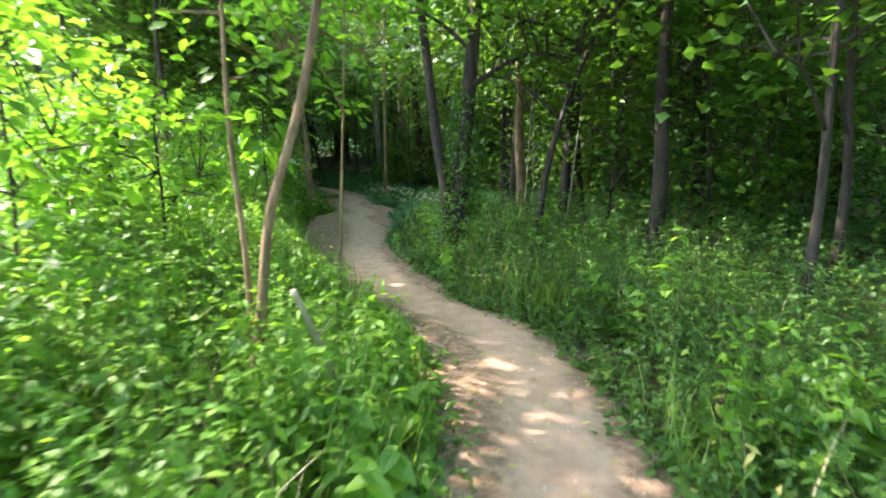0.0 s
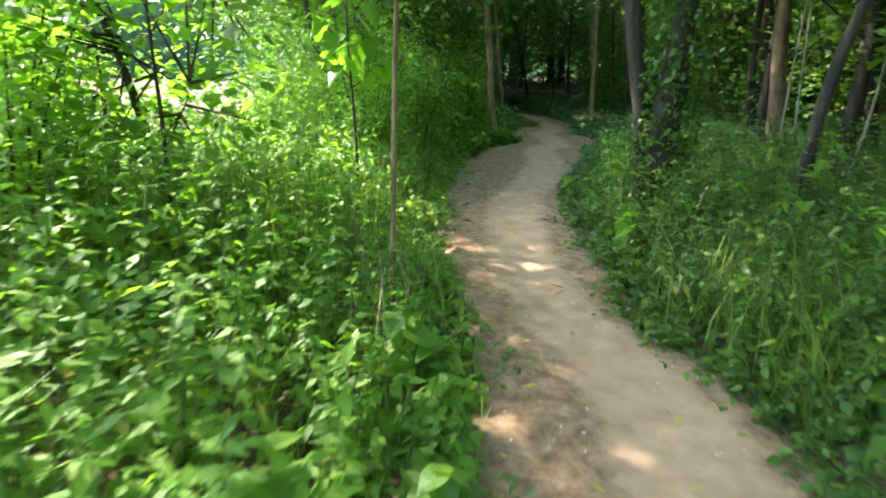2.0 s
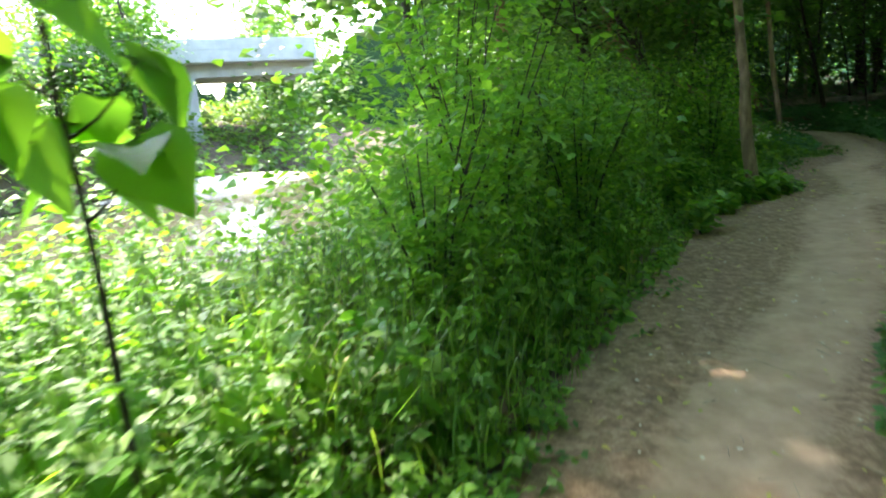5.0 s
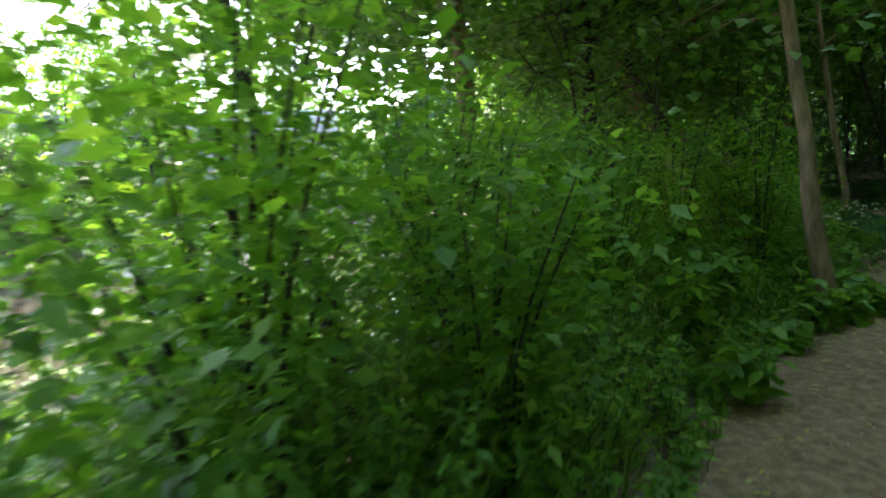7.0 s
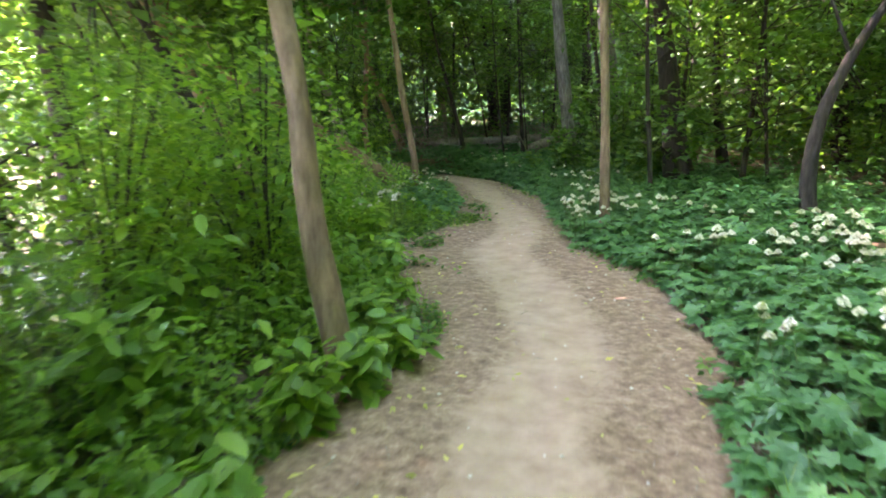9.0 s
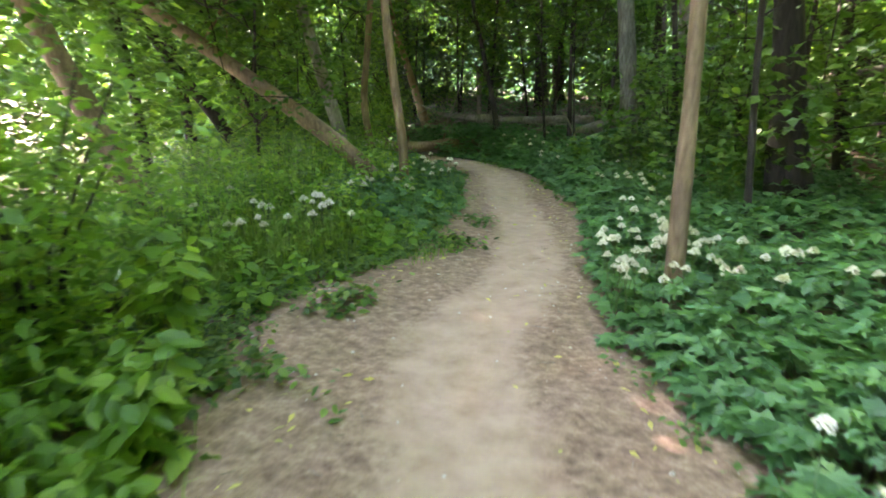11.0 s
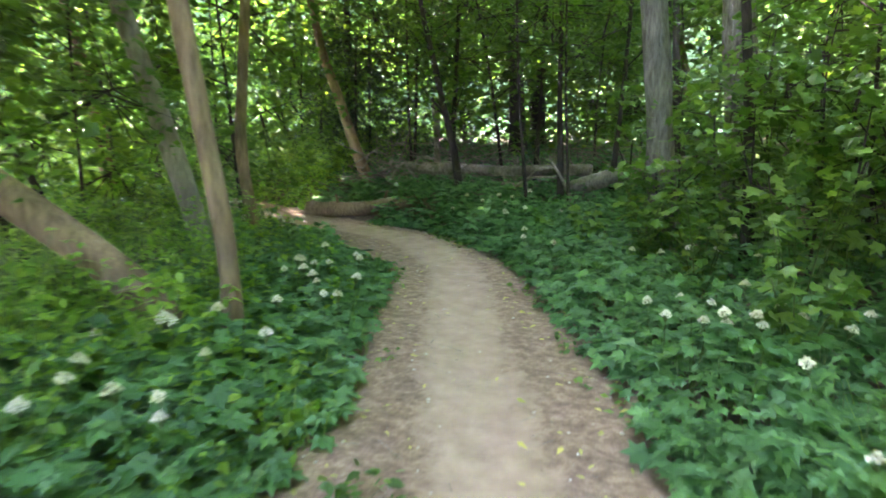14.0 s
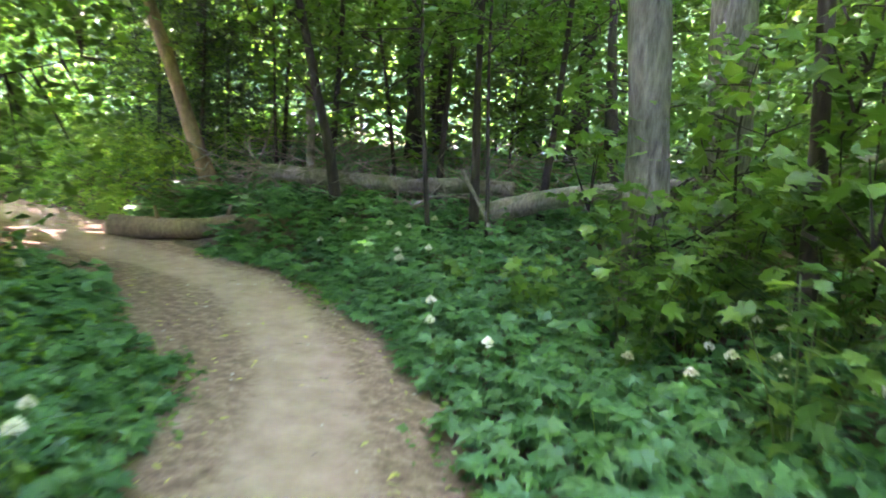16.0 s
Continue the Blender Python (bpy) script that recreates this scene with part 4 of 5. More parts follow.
stuff("brushwood", sticks(a, b, r_.uniform(0.005, 0.016, n)), DEAD_WOOD, "tangle of thin grey dead twigs round the logs", "twigs")

# ---------------------------------------------------------------- far bank and bridge
r_ = np.random.default_rng(7)
bank = []
faces = []
for i in range(13):
    for j in range(25):
        u, an = i / 12, 2 * math.pi * j / 24
        bank.append((-28.5 + 2.6 * u * math.cos(an), 19.5 + 6.5 * u * math.sin(an), -1.35 + 0.75 * (1 - u * u) + 0.04 * math.sin(5 * an + 9 * u)))
for i in range(12):
    for j in range(24):
        a = i * 25 + j
        faces += [(a, a + 25, a + 26), (a, a + 26, a + 1)]
tagged(new("sand_bank", mesh_from("sand_bank", bank, faces, SAND, True)), "pale sunlit sand bank across the river", "sand bank", kind="structure")


def beam(name, centre, size, mat, parent, label=""):
    bm = bmesh.new()
    bmesh.ops.create_cube(bm, size=1.0)
    bmesh.ops.scale(bm, vec=size, verts=bm.verts)
    bmesh.ops.bevel(bm, geom=bm.edges[:], offset=0.04, segments=2, affect="EDGES")
    bmesh.ops.triangulate(bm, faces=bm.faces[:])
    bmesh.ops.translate(bm, vec=centre, verts=bm.verts)
    me = bpy.data.meshes.new(name)
    bm.to_mesh(me)
    bm.free()
    me.materials.append(mat)
    ob = new(name, me)
    ob.parent = parent
    return tagged(ob, label)


bridge = tagged(new("road_bridge"), "pale concrete road bridge across the river", "bridge")
bridge.matrix_basis = pose(-44.5, 15.5, -0.4, 0, 0, 70)
beam("deck", (0, 0, 6.3), (34, 8, 0.7), CONCRETE, bridge)
for yy in (-3.8, 3.8):
    beam("parapet", (0, yy, 7.0), (34, 0.3, 0.7), CONCRETE, bridge)
for yy in (-2.6, 0, 2.6):
    beam("girder", (0, yy, 5.55), (34, 0.5, 0.8), CONCRETE, bridge)
for xx in (-9, 9):
    beam("pier", (xx, 0, 2.6), (1.0, 6.5, 5.2), CONCRETE, bridge)

# leafy edge of the far bank, and the depth of the woods
r_ = np.random.default_rng(33)


def bushes(n, xr, yr, zr, rule, each, wide, size, name, label, mat):
    x, y = r_.uniform(xr[0], xr[1], n), r_.uniform(yr[0], yr[1], n)
    d, side, _ = beside(x, y)
    ok = rule(x, y, d, side)
    x, y = x[ok], y[ok]
    z = ground_z(x, y) + r_.uniform(zr[0], zr[1], len(x)) ** 1.0
    p = np.repeat(np.stack([x, y, z], 1), each, axis=0) + r_.normal(0, wide, (len(x) * each, 3))
    stuff(name, leaves(p, size * r_.uniform(0.6, 1.3, len(p)), DIAMOND, r_), mat, label, "foliage")


bushes(2400, (-60, -26), (-15, 60), (0.0, 0.35), lambda x, y, d, s: (x < shore(y) - 21.5), 30, 0.6, 0.4, "bank_grass", "long bright grass on the far river bank", GRASS)
bushes(900, (-48, -27), (-15, 60), (0.0, 8.5), lambda x, y, d, s: (x < shore(y) - 23.5) & ~gap(x, y), 60, 0.7, 0.34, "bank_foliage", "sunlit trees and bushes across the river", LEAF_SHRUB_LIT)
bushes(2300, (-30, 42), (-16, 62), (0.1, 11.0), lambda x, y, d, s: (((s < 0) & (d > 10.5)) | (y > 41)) & (x > shore(y) + 5), 44, 0.6, 0.34, "deep_wood_foliage", "dark leafy depth of the woods", LEAF_CANOPY)
bushes(1500, (-22, 14), (-3, 44), (0.2, 3.4), lambda x, y, d, s: ((s < 0) & (d > 4.5) & (d < 11)) | ((y > 35.6) & (d > 1.3) & (x > shore(y) + 2)), 34, 0.32, 0.16, "thicket", "leafy thicket under the woodland trees", LEAF_CANOPY)
bushes(760, (-27, -9), (27, 45), (0.0, 5.5), lambda x, y, d, s: (s > 0) & (d > 1.6) & (x > shore(y) - 0.5), 60, 0.38, 0.17, "waterside_foliage", "bright leafy growth along the water", LEAF_SHRUB_LIT)

bushes(2600, (-34, 46), (-18, 66), (0.05, 0.45), lambda x, y, d, s: (((s < 0) & (d > 9)) | (y > 40)) & (x > shore(y) + 1), 26, 0.55, 0.4, "forest_floor_plants", "low green plants deep in the woods", LEAF_ELDER)
bushes(150, (-8.5, -5.6), (11, 19), (3.2, 6.2), lambda x, y, d, s: (s > 0) & ~gap(x, y), 34, 0.3, 0.13, "overhanging_foliage", "leafy boughs above the bank shrubs", LEAF_CANOPY)
# loose leaf clumps added overhead to keep the sun off path and bank
bushes(300, (-13.5, -7.0), (14, 30), (6.0, 10.0), lambda x, y, d, s: s > 0, 24, 0.55, 0.43, "sun_block_leaves", "loose leaf clumps added over the bank to block sun", LEAF_CANOPY)
bushes(60, (-9.2, -6.8), (9.6, 14.5), (7.2, 9.4), lambda x, y, d, s: s > 0, 24, 0.5, 0.36, "sun_block_leaves", "loose leaf clumps added to keep sun off the path", LEAF_CANOPY)
bushes(330, (-14, -5.5), (14, 32), (6.5, 10.5), lambda x, y, d, s: (s > 0) & (d > 1.0), 24, 0.55, 0.43, "sun_block_leaves", "loose leaf clumps added over the bank to block sun", LEAF_CANOPY)
bushes(760, (-29, -6), (28, 46), (6.0, 10.5), lambda x, y, d, s: x > shore(y) - 6, 28, 0.6, 0.5, "sun_block_leaves", "loose leaf clumps added to shade the path's bend", LEAF_CANOPY)
# trunkless leaf roof, added to block sun and sky from the woods
bushes(2300, (-8, 30), (4, 52), (7.5, 12.0), lambda x, y, d, s: (((s < 0) & (d > 1.5)) | (y > 37)) & ((y < 25.5) | (r_.uniform(0, 1, len(x)) < 0.5)), 26, 0.6, 0.53, "wood_shade_roof", "leafy roof added over the woods to darken them", LEAF_CANOPY)
bushes(260, (-13, -6.4), (20, 31), (2.0, 5.2), lambda x, y, d, s: (s > 0) & (d > 2.2), 34, 0.3, 0.12, "overhanging_foliage", "leafy branches hanging over the river bank", LEAF_CANOPY)
bushes(600, (-16, -8.5), (21.5, 34), (1.5, 6.0), lambda x, y, d, s: (s > 0) & (d > 3.0), 36, 0.36, 0.19, "overhanging_foliage", "green boughs hanging low over the water", LEAF_CANOPY)
bushes(520, (-25, -12.0), (34.3, 44), (0.0, 5.0), lambda x, y, d, s: d > 1.0, 60, 0.4, 0.17, "thicket", "bright leafy thicket where the path turns away", LEAF_SHRUB_LIT)
# unseen clumps added above the first stretch: bank left in sun, path in broken shade
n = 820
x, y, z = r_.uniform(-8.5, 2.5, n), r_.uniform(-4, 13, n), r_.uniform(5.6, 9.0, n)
# where each clump's shadow meets the ground; only wanted shadows are kept
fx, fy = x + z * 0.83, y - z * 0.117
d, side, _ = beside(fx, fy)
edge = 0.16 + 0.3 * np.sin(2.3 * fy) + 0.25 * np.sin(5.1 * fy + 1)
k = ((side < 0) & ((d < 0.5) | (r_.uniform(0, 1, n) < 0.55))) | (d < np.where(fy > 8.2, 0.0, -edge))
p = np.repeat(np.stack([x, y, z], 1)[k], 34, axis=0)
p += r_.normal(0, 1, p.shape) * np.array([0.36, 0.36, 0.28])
stuff("sun_block_leaves", leaves(p, 0.27 * r_.uniform(0.6, 1.3, len(p)), DIAMOND, r_), LEAF_CANOPY, "unseen leaf clumps added to shade the narrow path", "foliage")
bushes(170, (-8.2, -4.6), (5.5, 12.5), (0.2, 1.35), lambda x, y, d, s: (s > 0) & (d > 2.6), 50, 0.26, 0.12, "waterside_foliage", "bright weeds at the top of the river bank", LEAF_SHRUB_LIT)
# more clumps added overhead, against sun dapples on the logs
bushes(190, (-15, -7.5), (23, 37), (6.0, 9.5), lambda x, y, d, s: x > shore(y) - 4, 26, 0.55, 0.42, "sun_block_leaves", "loose leaf clumps added to keep sun off the logs", LEAF_CANOPY)
bushes(240, (-14, 9), (38.5, 48), (0.0, 6.5), lambda x, y, d, s: d > 2, 44, 0.5, 0.34, "deep_wood_foliage", "dark leafy growth behind the log pile", LEAF_CANOPY)
bushes(230, (-9.5, -4.4), (7.2, 14.5), (0.2, 2.0), lambda x, y, d, s: (s > 0) & (d > 2.2) & ~((np.degrees(np.arctan2(-(x + 0.5), y - 7.7)) > 58) & (np.degrees(np.arctan2(-(x + 0.5), y - 7.7)) < 74)), 50, 0.3, 0.13, "waterside_foliage", "bright bushes on the edge of the river bank", LEAF_SHRUB_LIT)
bushes(1900, (-66, -34), (18, 66), (0.0, 9.0), lambda x, y, d, s: (x < shore(y) - 23) & ~gap(x, y), 44, 0.9, 0.5, "bank_foliage", "bushes and trees along the far river bend", LEAF_CANOPY)

# ---------------------------------------------------------------- undergrowth
def plant_spots(rng, n, xr, yr, rule):
    x, y = rng.uniform(xr[0], xr[1], n), rng.uniform(yr[0], yr[1], n)
    d, side, k = beside(x, y)
    ok = rule(x, y, d, side) & ~((x > -9.95) & (x < -8.0) & (y > 31.4) & (y < 32.55))
    return x[ok], y[ok], d[ok], side[ok]


TRUNKS = np.array([(-3.54, 16.72), (-2.07, 21.47), (-5.77, 24.98), (-3.1, 29.75)])


def tall_herbs(rng, x, y, h, pairs, size, shape, mat_leaf, name, label, stalk=STEM):
    """Upright stalks with pairs of drooping leaves, smaller towards the top."""
    n = len(x)
    z = ground_z(x, y)
    lean = rng.normal(0, 0.16, (n, 2)) * h[:, None]
    base = np.stack([x, y, z - 0.02], 1)
    top = base + np.stack([lean[:, 0], lean[:, 1], h], 1)
    stuff(name + "_stalks", sticks(base, top, 0.0045, 0.002), stalk, "thin green plant stalks in the undergrowth", "stalks")
    ps, sz, az = [], [], []
    a0 = rng.uniform(0, 6.28, n)
    for k in range(pairs):
        t = 0.12 + 0.88 * (k + 0.5) / pairs
        p = base + (top - base) * t + rng.normal(0, 0.012, (n, 3))
        for s in (0, np.pi):
            ps.append(p)
            sz.append(size * (1.15 - 0.55 * t) * rng.uniform(0.7, 1.3, n))
            az.append(a0 + k * 1.57 + s + rng.normal(0, 0.3, n))
    for s in range(3):
        ps.append(top)
        sz.append(size * 0.5 * rng.uniform(0.7, 1.2, n))
        az.append(a0 + s * 2.1)
    stuff(name, leaves(np.concatenate(ps), np.concatenate(sz), shape, rng, az=np.concatenate(az), pitch=(-0.65, 0.25), roll=0.3), mat_leaf, label, "undergrowth")


rng = np.random.default_rng(5)
# right of the first stretch: nettles and brambles, knee to chest high, in the shade-darkened leaf
x, y, d, s = plant_spots(rng, 9000, (-1.6, 4.6), (-1.5, 14), lambda x, y, d, s: (s < 0) & (d > 0.03) & (d < 4.2) & (rng.uniform(0, 1, len(x)) < np.where(d < 2, 1, 0.55)) & (y - x < 14))
h = np.clip(0.14 + 0.52 * ease(d / 0.9) + 0.2 * ease((d - 1) / 2), 0, 1) * rng.uniform(0.65, 1.3, len(x))
tall_herbs(rng, x, y, h, 6, 0.092, LEAF4, LEAF_HERB_DIM, "nettles", "thick green nettles and brambles coloured darker for half shade")
# left of the first stretch: taller lush weeds, sun put into a brighter leaf colour
x, y, d, s = plant_spots(rng, 8200, (-6.6, 0.4), (-1.5, 16), lambda x, y, d, s: (s > 0) & (d > 0.05) & (d < 4.2) & (x > shore(y) - 0.3))
h = np.clip(0.14 + 0.42 * ease(d / 1.0) + 0.32 * ease((d - 0.9) / 1.6), 0, 1) * rng.uniform(0.6, 1.35, len(x))
a = np.degrees(np.arctan2(-(x + 0.4), y - 7.3))
h = h * np.where((a > 58) & (a < 76) & (d > 0.8), 1.0, 1.15)
tall_herbs(rng, x, y, h, 6, 0.105, LEAF4, LEAF_SHRUB_LIT, "weeds", "lush green weeds coloured sun-bright between path and river")
# low leafy fringe on the bank of the last stretch
x, y, d, s = plant_spots(rng, 9500, (-12, -2.5), (15, 33), lambda x, y, d, s: (s > 0) & (d > 0.3 + 0.5 * np.exp(-((y - 19.6) / 1.5) ** 2)) & (d < 4.6) & (x > shore(y) - 0.6))
h = (0.2 + 0.5 * ease((d - 0.3) / 1.3)) * rng.uniform(0.6, 1.45, len(x))
tall_herbs(rng, x, y, h, 4, 0.115, LEAF4, LEAF_SHRUB_LIT, "bank_weeds", "mixed green weeds on the sloping river bank")

x, y, d, s = plant_spots(rng, 7000, (-22, -10.2), (32.6, 41), lambda x, y, d, s: (d > 0.1) & (x > shore(y) - 0.5))
tall_herbs(rng, x, y, (0.25 + 0.5 * ease(d / 1.2)) * rng.uniform(0.6, 1.4, len(x)), 4, 0.14, LEAF4, LEAF_SHRUB_LIT, "bend_weeds", "bright green weeds where the path turns away")

x, y, d, s = plant_spots(rng, 1500, (-1.4, 3.2), (-0.5, 12), lambda x, y, d, s: (s < 0) & (d > 0.25) & (d < 1.9) & (np.sin(1.7 * x + 0.4) + np.sin(2.2 * y + 1) > 0.5))
tall_herbs(rng, x, y, rng.uniform(0.75, 1.2, len(x)), 8, 0.12, LEAF_NARROW, LEAF_BRIGHT, "tall_weeds", "tall bright narrow-leaved weeds above the nettles")
x, y, d, s = plant_spots(rng, 2600, (-5.6, 0.2), (-0.5, 13), lambda x, y, d, s: (s > 0) & (d > 0.35) & (d < 3.4) & (np.sin(2.1 * x + 1.1) + np.sin(1.7 * y + 2.2) + rng.normal(0, 0.4, len(x)) > 0.3))
tall_herbs(rng, x, y, (0.55 + 0.4 * ease(d / 1.5)) * rng.uniform(0.7, 1.35, len(x)), 9, 0.14, LEAF_NARROW, LEAF_SHRUB_LIT, "tall_weeds", "tall narrow-leaved weeds standing in the sun")
x, y, d, s = plant_spots(rng, 1500, (-5.0, 3.4), (-0.5, 13), lambda x, y, d, s: (d > 0.2) & (d < 2.6) & (np.sin(2.9 * x + 2.0) + np.sin(2.5 * y + 0.3) + rng.normal(0, 0.4, len(x)) > np.where(s > 0, 0.5, 0.9)))
tall_herbs(rng, x, y, (0.3 + 0.35 * ease(d)) * rng.uniform(0.7, 1.4, len(x)), 4, 0.19, HEART, LEAF_SHRUB_LIT, "broad_weeds", "broad-leaved green weeds beside the narrow path")
x, y, d, s = plant_spots(rng, 2600, (-7.5, -2.8), (16.8, 25.5), lambda x, y, d, s: (s > 0) & (d > 0.12) & (d < 2.6) & (np.sin(2.7 * x + 0.5) + np.sin(3.1 * y + 1.0) + rng.normal(0, 0.5, len(x)) > 0.35))
tall_herbs(rng, x, y, (0.16 + 0.4 * ease(d / 1.2)) * rng.uniform(0.7, 1.4, len(x)), 4, 0.17, LEAF8, LEAF_SHRUB_LIT, "broad_weeds", "broad-leaved weeds leaning over bare earth")


def ground_elder(rng, x, y, h, size, name, label, shape):
    """Stalks that each spread leaves of three lobed leaflets, nearly level."""
    n = len(x)
    z = ground_z(x, y)
    ps, sz, az, sa, sb = [], [], [], [], []
    for k in range(3):
        an = rng.uniform(0, 6.28, n)
        out = rng.uniform(0.03, 0.11, n)
        top = np.stack([x + out * np.cos(an), y + out * np.sin(an), z + h * rng.uniform(0.55, 1.1, n)], 1)
        sa.append(np.stack([x, y, z - 0.02], 1))
        sb.append(top)
        s = size * rng.uniform(0.65, 1.3, n)
        for q in (-1.15, 0, 1.15):
            ps.append(top)
            sz.append(s * (1.0 if q == 0 else 0.85))
            az.append(an + q)
    if shape is LOBED:
        stuff(name + "_stalks", sticks(np.concatenate(sa), np.concatenate(sb), 0.003, 0.002), STEM, "thin green leaf stalks of the ground cover", "stalks")
    stuff(name, leaves(np.concatenate(ps), np.concatenate(sz), shape, rng, az=np.concatenate(az), pitch=(-0.5, 0.1), roll=0.25), LEAF_ELDER, label, "ground cover")


def free(x, y):
    return np.min(np.hypot(x[:, None] - TRUNKS[None, :, 0], y[:, None] - TRUNKS[None, :, 1]), axis=1) > 0.14


x, y, d, s = plant_spots(rng, 26000, (-10, 3.5), (13.5, 33.5), lambda x, y, d, s: (s < 0) & (d > 0.06) & (d < 4.2) & free(x, y) & (rng.uniform(0, 1, len(x)) < np.where(d < 2.2, 1, 0.6)))
h = (0.12 + 0.26 * ease(d / 0.7)) * rng.uniform(0.75, 1.25, len(x))
k = d < 1.2
ground_elder(rng, x[k], y[k], h[k], 0.125, "ground_elder", "deep green carpet of lobed ground elder leaves", LOBED)
ground_elder(rng, x[~k], y[~k], h[~k], 0.125, "ground_elder", "deep green ground elder spreading into the wood", LEAF4)
x, y, d, s = plant_spots(rng, 9000, (-9, 11), (-2, 44), lambda x, y, d, s: (s < 0) & (d >= 4.2) & (d < 14))
ground_elder(rng, x, y, 0.3 * rng.uniform(0.7, 1.3, len(x)), 0.15, "wood_floor_plants", "green ground cover under the woodland trees", DIAMOND)
x, y, d, s = plant_spots(rng, 9000, (-9, -2.5), (19.5, 31.5), lambda x, y, d, s: (s > 0) & (d > 0.08) & (d < 2.0) & free(x, y) & (y > 22.6 + 0.6 * d))
h = (0.1 + 0.24 * ease(d / 0.8)) * rng.uniform(0.75, 1.25, len(x))
ground_elder(rng, x, y, h, 0.12, "ground_elder", "dark green lobed ground elder around the trees", LOBED)

x, y, d, s = plant_spots(rng, 9000, (-26, 3), (28.5, 47), lambda x, y, d, s: (d > np.where(s > 0, 0.15, 1.0)) & (x > shore(y) - 0.5) & ((s > 0) | (y > 33)))
ground_elder(rng, x, y, 0.3 * rng.uniform(0.6, 1.3, len(x)), 0.16, "wood_floor_plants", "leafy ground cover round the bend of the path", DIAMOND)

# low seedlings that creep over the path's sides
x, y, d, s = plant_spots(rng, 30000, (-9, 2.2), (-1, 32), lambda x, y, d, s: (d > -0.16) & (d < 0.22) & (np.sin(3.1 * x + 1.3) + np.sin(2.3 * y) + 0.7 * np.sin(5.7 * y + x) > 0.55) & (rng.uniform(0, 1, len(x)) < 0.8))
x2, y2, d2, s2 = plant_spots(rng, 9000, (-6, -2.5), (15.5, 23.5), lambda x, y, d, s: (s > 0) & (d > 0.02) & (d < 1.6) & (np.sin(3.7 * x + 0.4) + np.sin(2.9 * y + 1) + rng.normal(0, 0.5, len(x)) > 0.2))
x, y = np.concatenate([x, x2]), np.concatenate([y, y2])
n = len(x)
p = np.repeat(np.stack([x, y, ground_z(x, y) + 0.015], 1), 6, axis=0)
p[:, :2] += rng.normal(0, 0.035, (len(p), 2))
p[:, 2] += rng.uniform(0, 0.09, len(p))
stuff("seedlings", leaves(p, 0.055 * rng.uniform(0.6, 1.4, len(p)), LEAF4, rng), LEAF_HERB_DIM, "low green seedlings creeping over the path edge", "seedlings")

# grass
def blades(rng, x, y, length, wide):
    n = len(x)
    z = ground_z(x, y) - 0.01
    az = rng.uniform(0, 6.28, n)
    side = np.stack([-np.sin(az), np.cos(az), np.zeros(n)], 1) * wide
    out = np.stack([np.cos(az), np.sin(az), np.zeros(n)], 1)
    arch = rng.uniform(0.15, 0.7, n)
    base = np.stack([x, y, z], 1)
    rows = []
    for t in (0, 0.4, 0.75):
        c = base + out * (length * arch * t * t)[:, None] + np.array([0, 0, 1.0]) * (length * t * (1 - 0.35 * arch * t))[:, None]
        rows += [c - side * (1 - 0.5 * t), c + side * (1 - 0.5 * t)]
    rows.append(base + out * (length * arch)[:, None] + np.array([0, 0, 1.0]) * (length * (1 - 0.35 * arch) * 0.96)[:, None])
    v = np.stack(rows, 1)
    f = np.array([(0, 1, 3), (0, 3, 2), (2, 3, 5), (2, 5, 4), (4, 5, 6)])[None] + (np.arange(n) * 7)[:, None, None]
    return v.reshape(-1, 3), f.reshape(-1, 3)


x, y, d, s = plant_spots(rng, 60000, (-9, 2.5), (-1.5, 30), lambda x, y, d, s: (d > 0.0) & (d < 1.6) & (np.sin(1.9 * x + 0.7 * y) + np.sin(1.3 * y - 0.8 * x) > np.where(s > 0, -0.2, 0.9)))
stuff("grass", blades(rng, x, y, rng.uniform(0.15, 0.5, len(x)) * (0.6 + 0.6 * ease(d)), 0.0035), GRASS, "long green grass along the footpath", "grass")
x, y, d, s = plant_spots(rng, 16000, (-5.5, 1.5), (-0.5, 12.5), lambda x, y, d, s: (d > 0.15) & (d < 2.8) & (np.sin(1.6 * x + 0.2) + np.sin(2.0 * y + 1.6) + rng.normal(0, 0.4, len(x)) > np.where(s > 0, 0.2, 1.2)))
stuff("tall_grass", blades(rng, x, y, rng.uniform(0.45, 1.05, len(x)) * (0.55 + 0.5 * ease(d)), 0.0055), GRASS, "tall arching grass growing through the weeds", "grass")
x, y, d, s = plant_spots(rng, 5200, (-6, 2.5), (0, 16), lambda x, y, d, s: (d > 0.35) & (d < 2.4) & (np.sin(2.6 * x + 1.7 * y) > 0.6))
stuff("seeding_grass", blades(rng, x, y, rng.uniform(0.4, 1.0, len(x)), 0.003), DRY_STEM, "pale seeding grass stalks standing in the weeds", "grass")

x, y, d, s = plant_spots(rng, 16000, (-7.5, -3.4), (19.6, 23.6), lambda x, y, d, s: (s > 0) & (d > -0.25) & (d < 3.2) & (np.sin(3.3 * x + 0.9 * y) + np.sin(2.4 * y - 1.3 * x) + rng.normal(0, 0.4, len(x)) > np.where(d < 0.5, 1.0, 0.0)))
stuff("grass", blades(rng, x, y, rng.uniform(0.2, 0.6, len(x)) * (0.5 + 0.6 * ease(d)), 0.004), GRASS, "arching green grass on the bank beside the path", "grass")
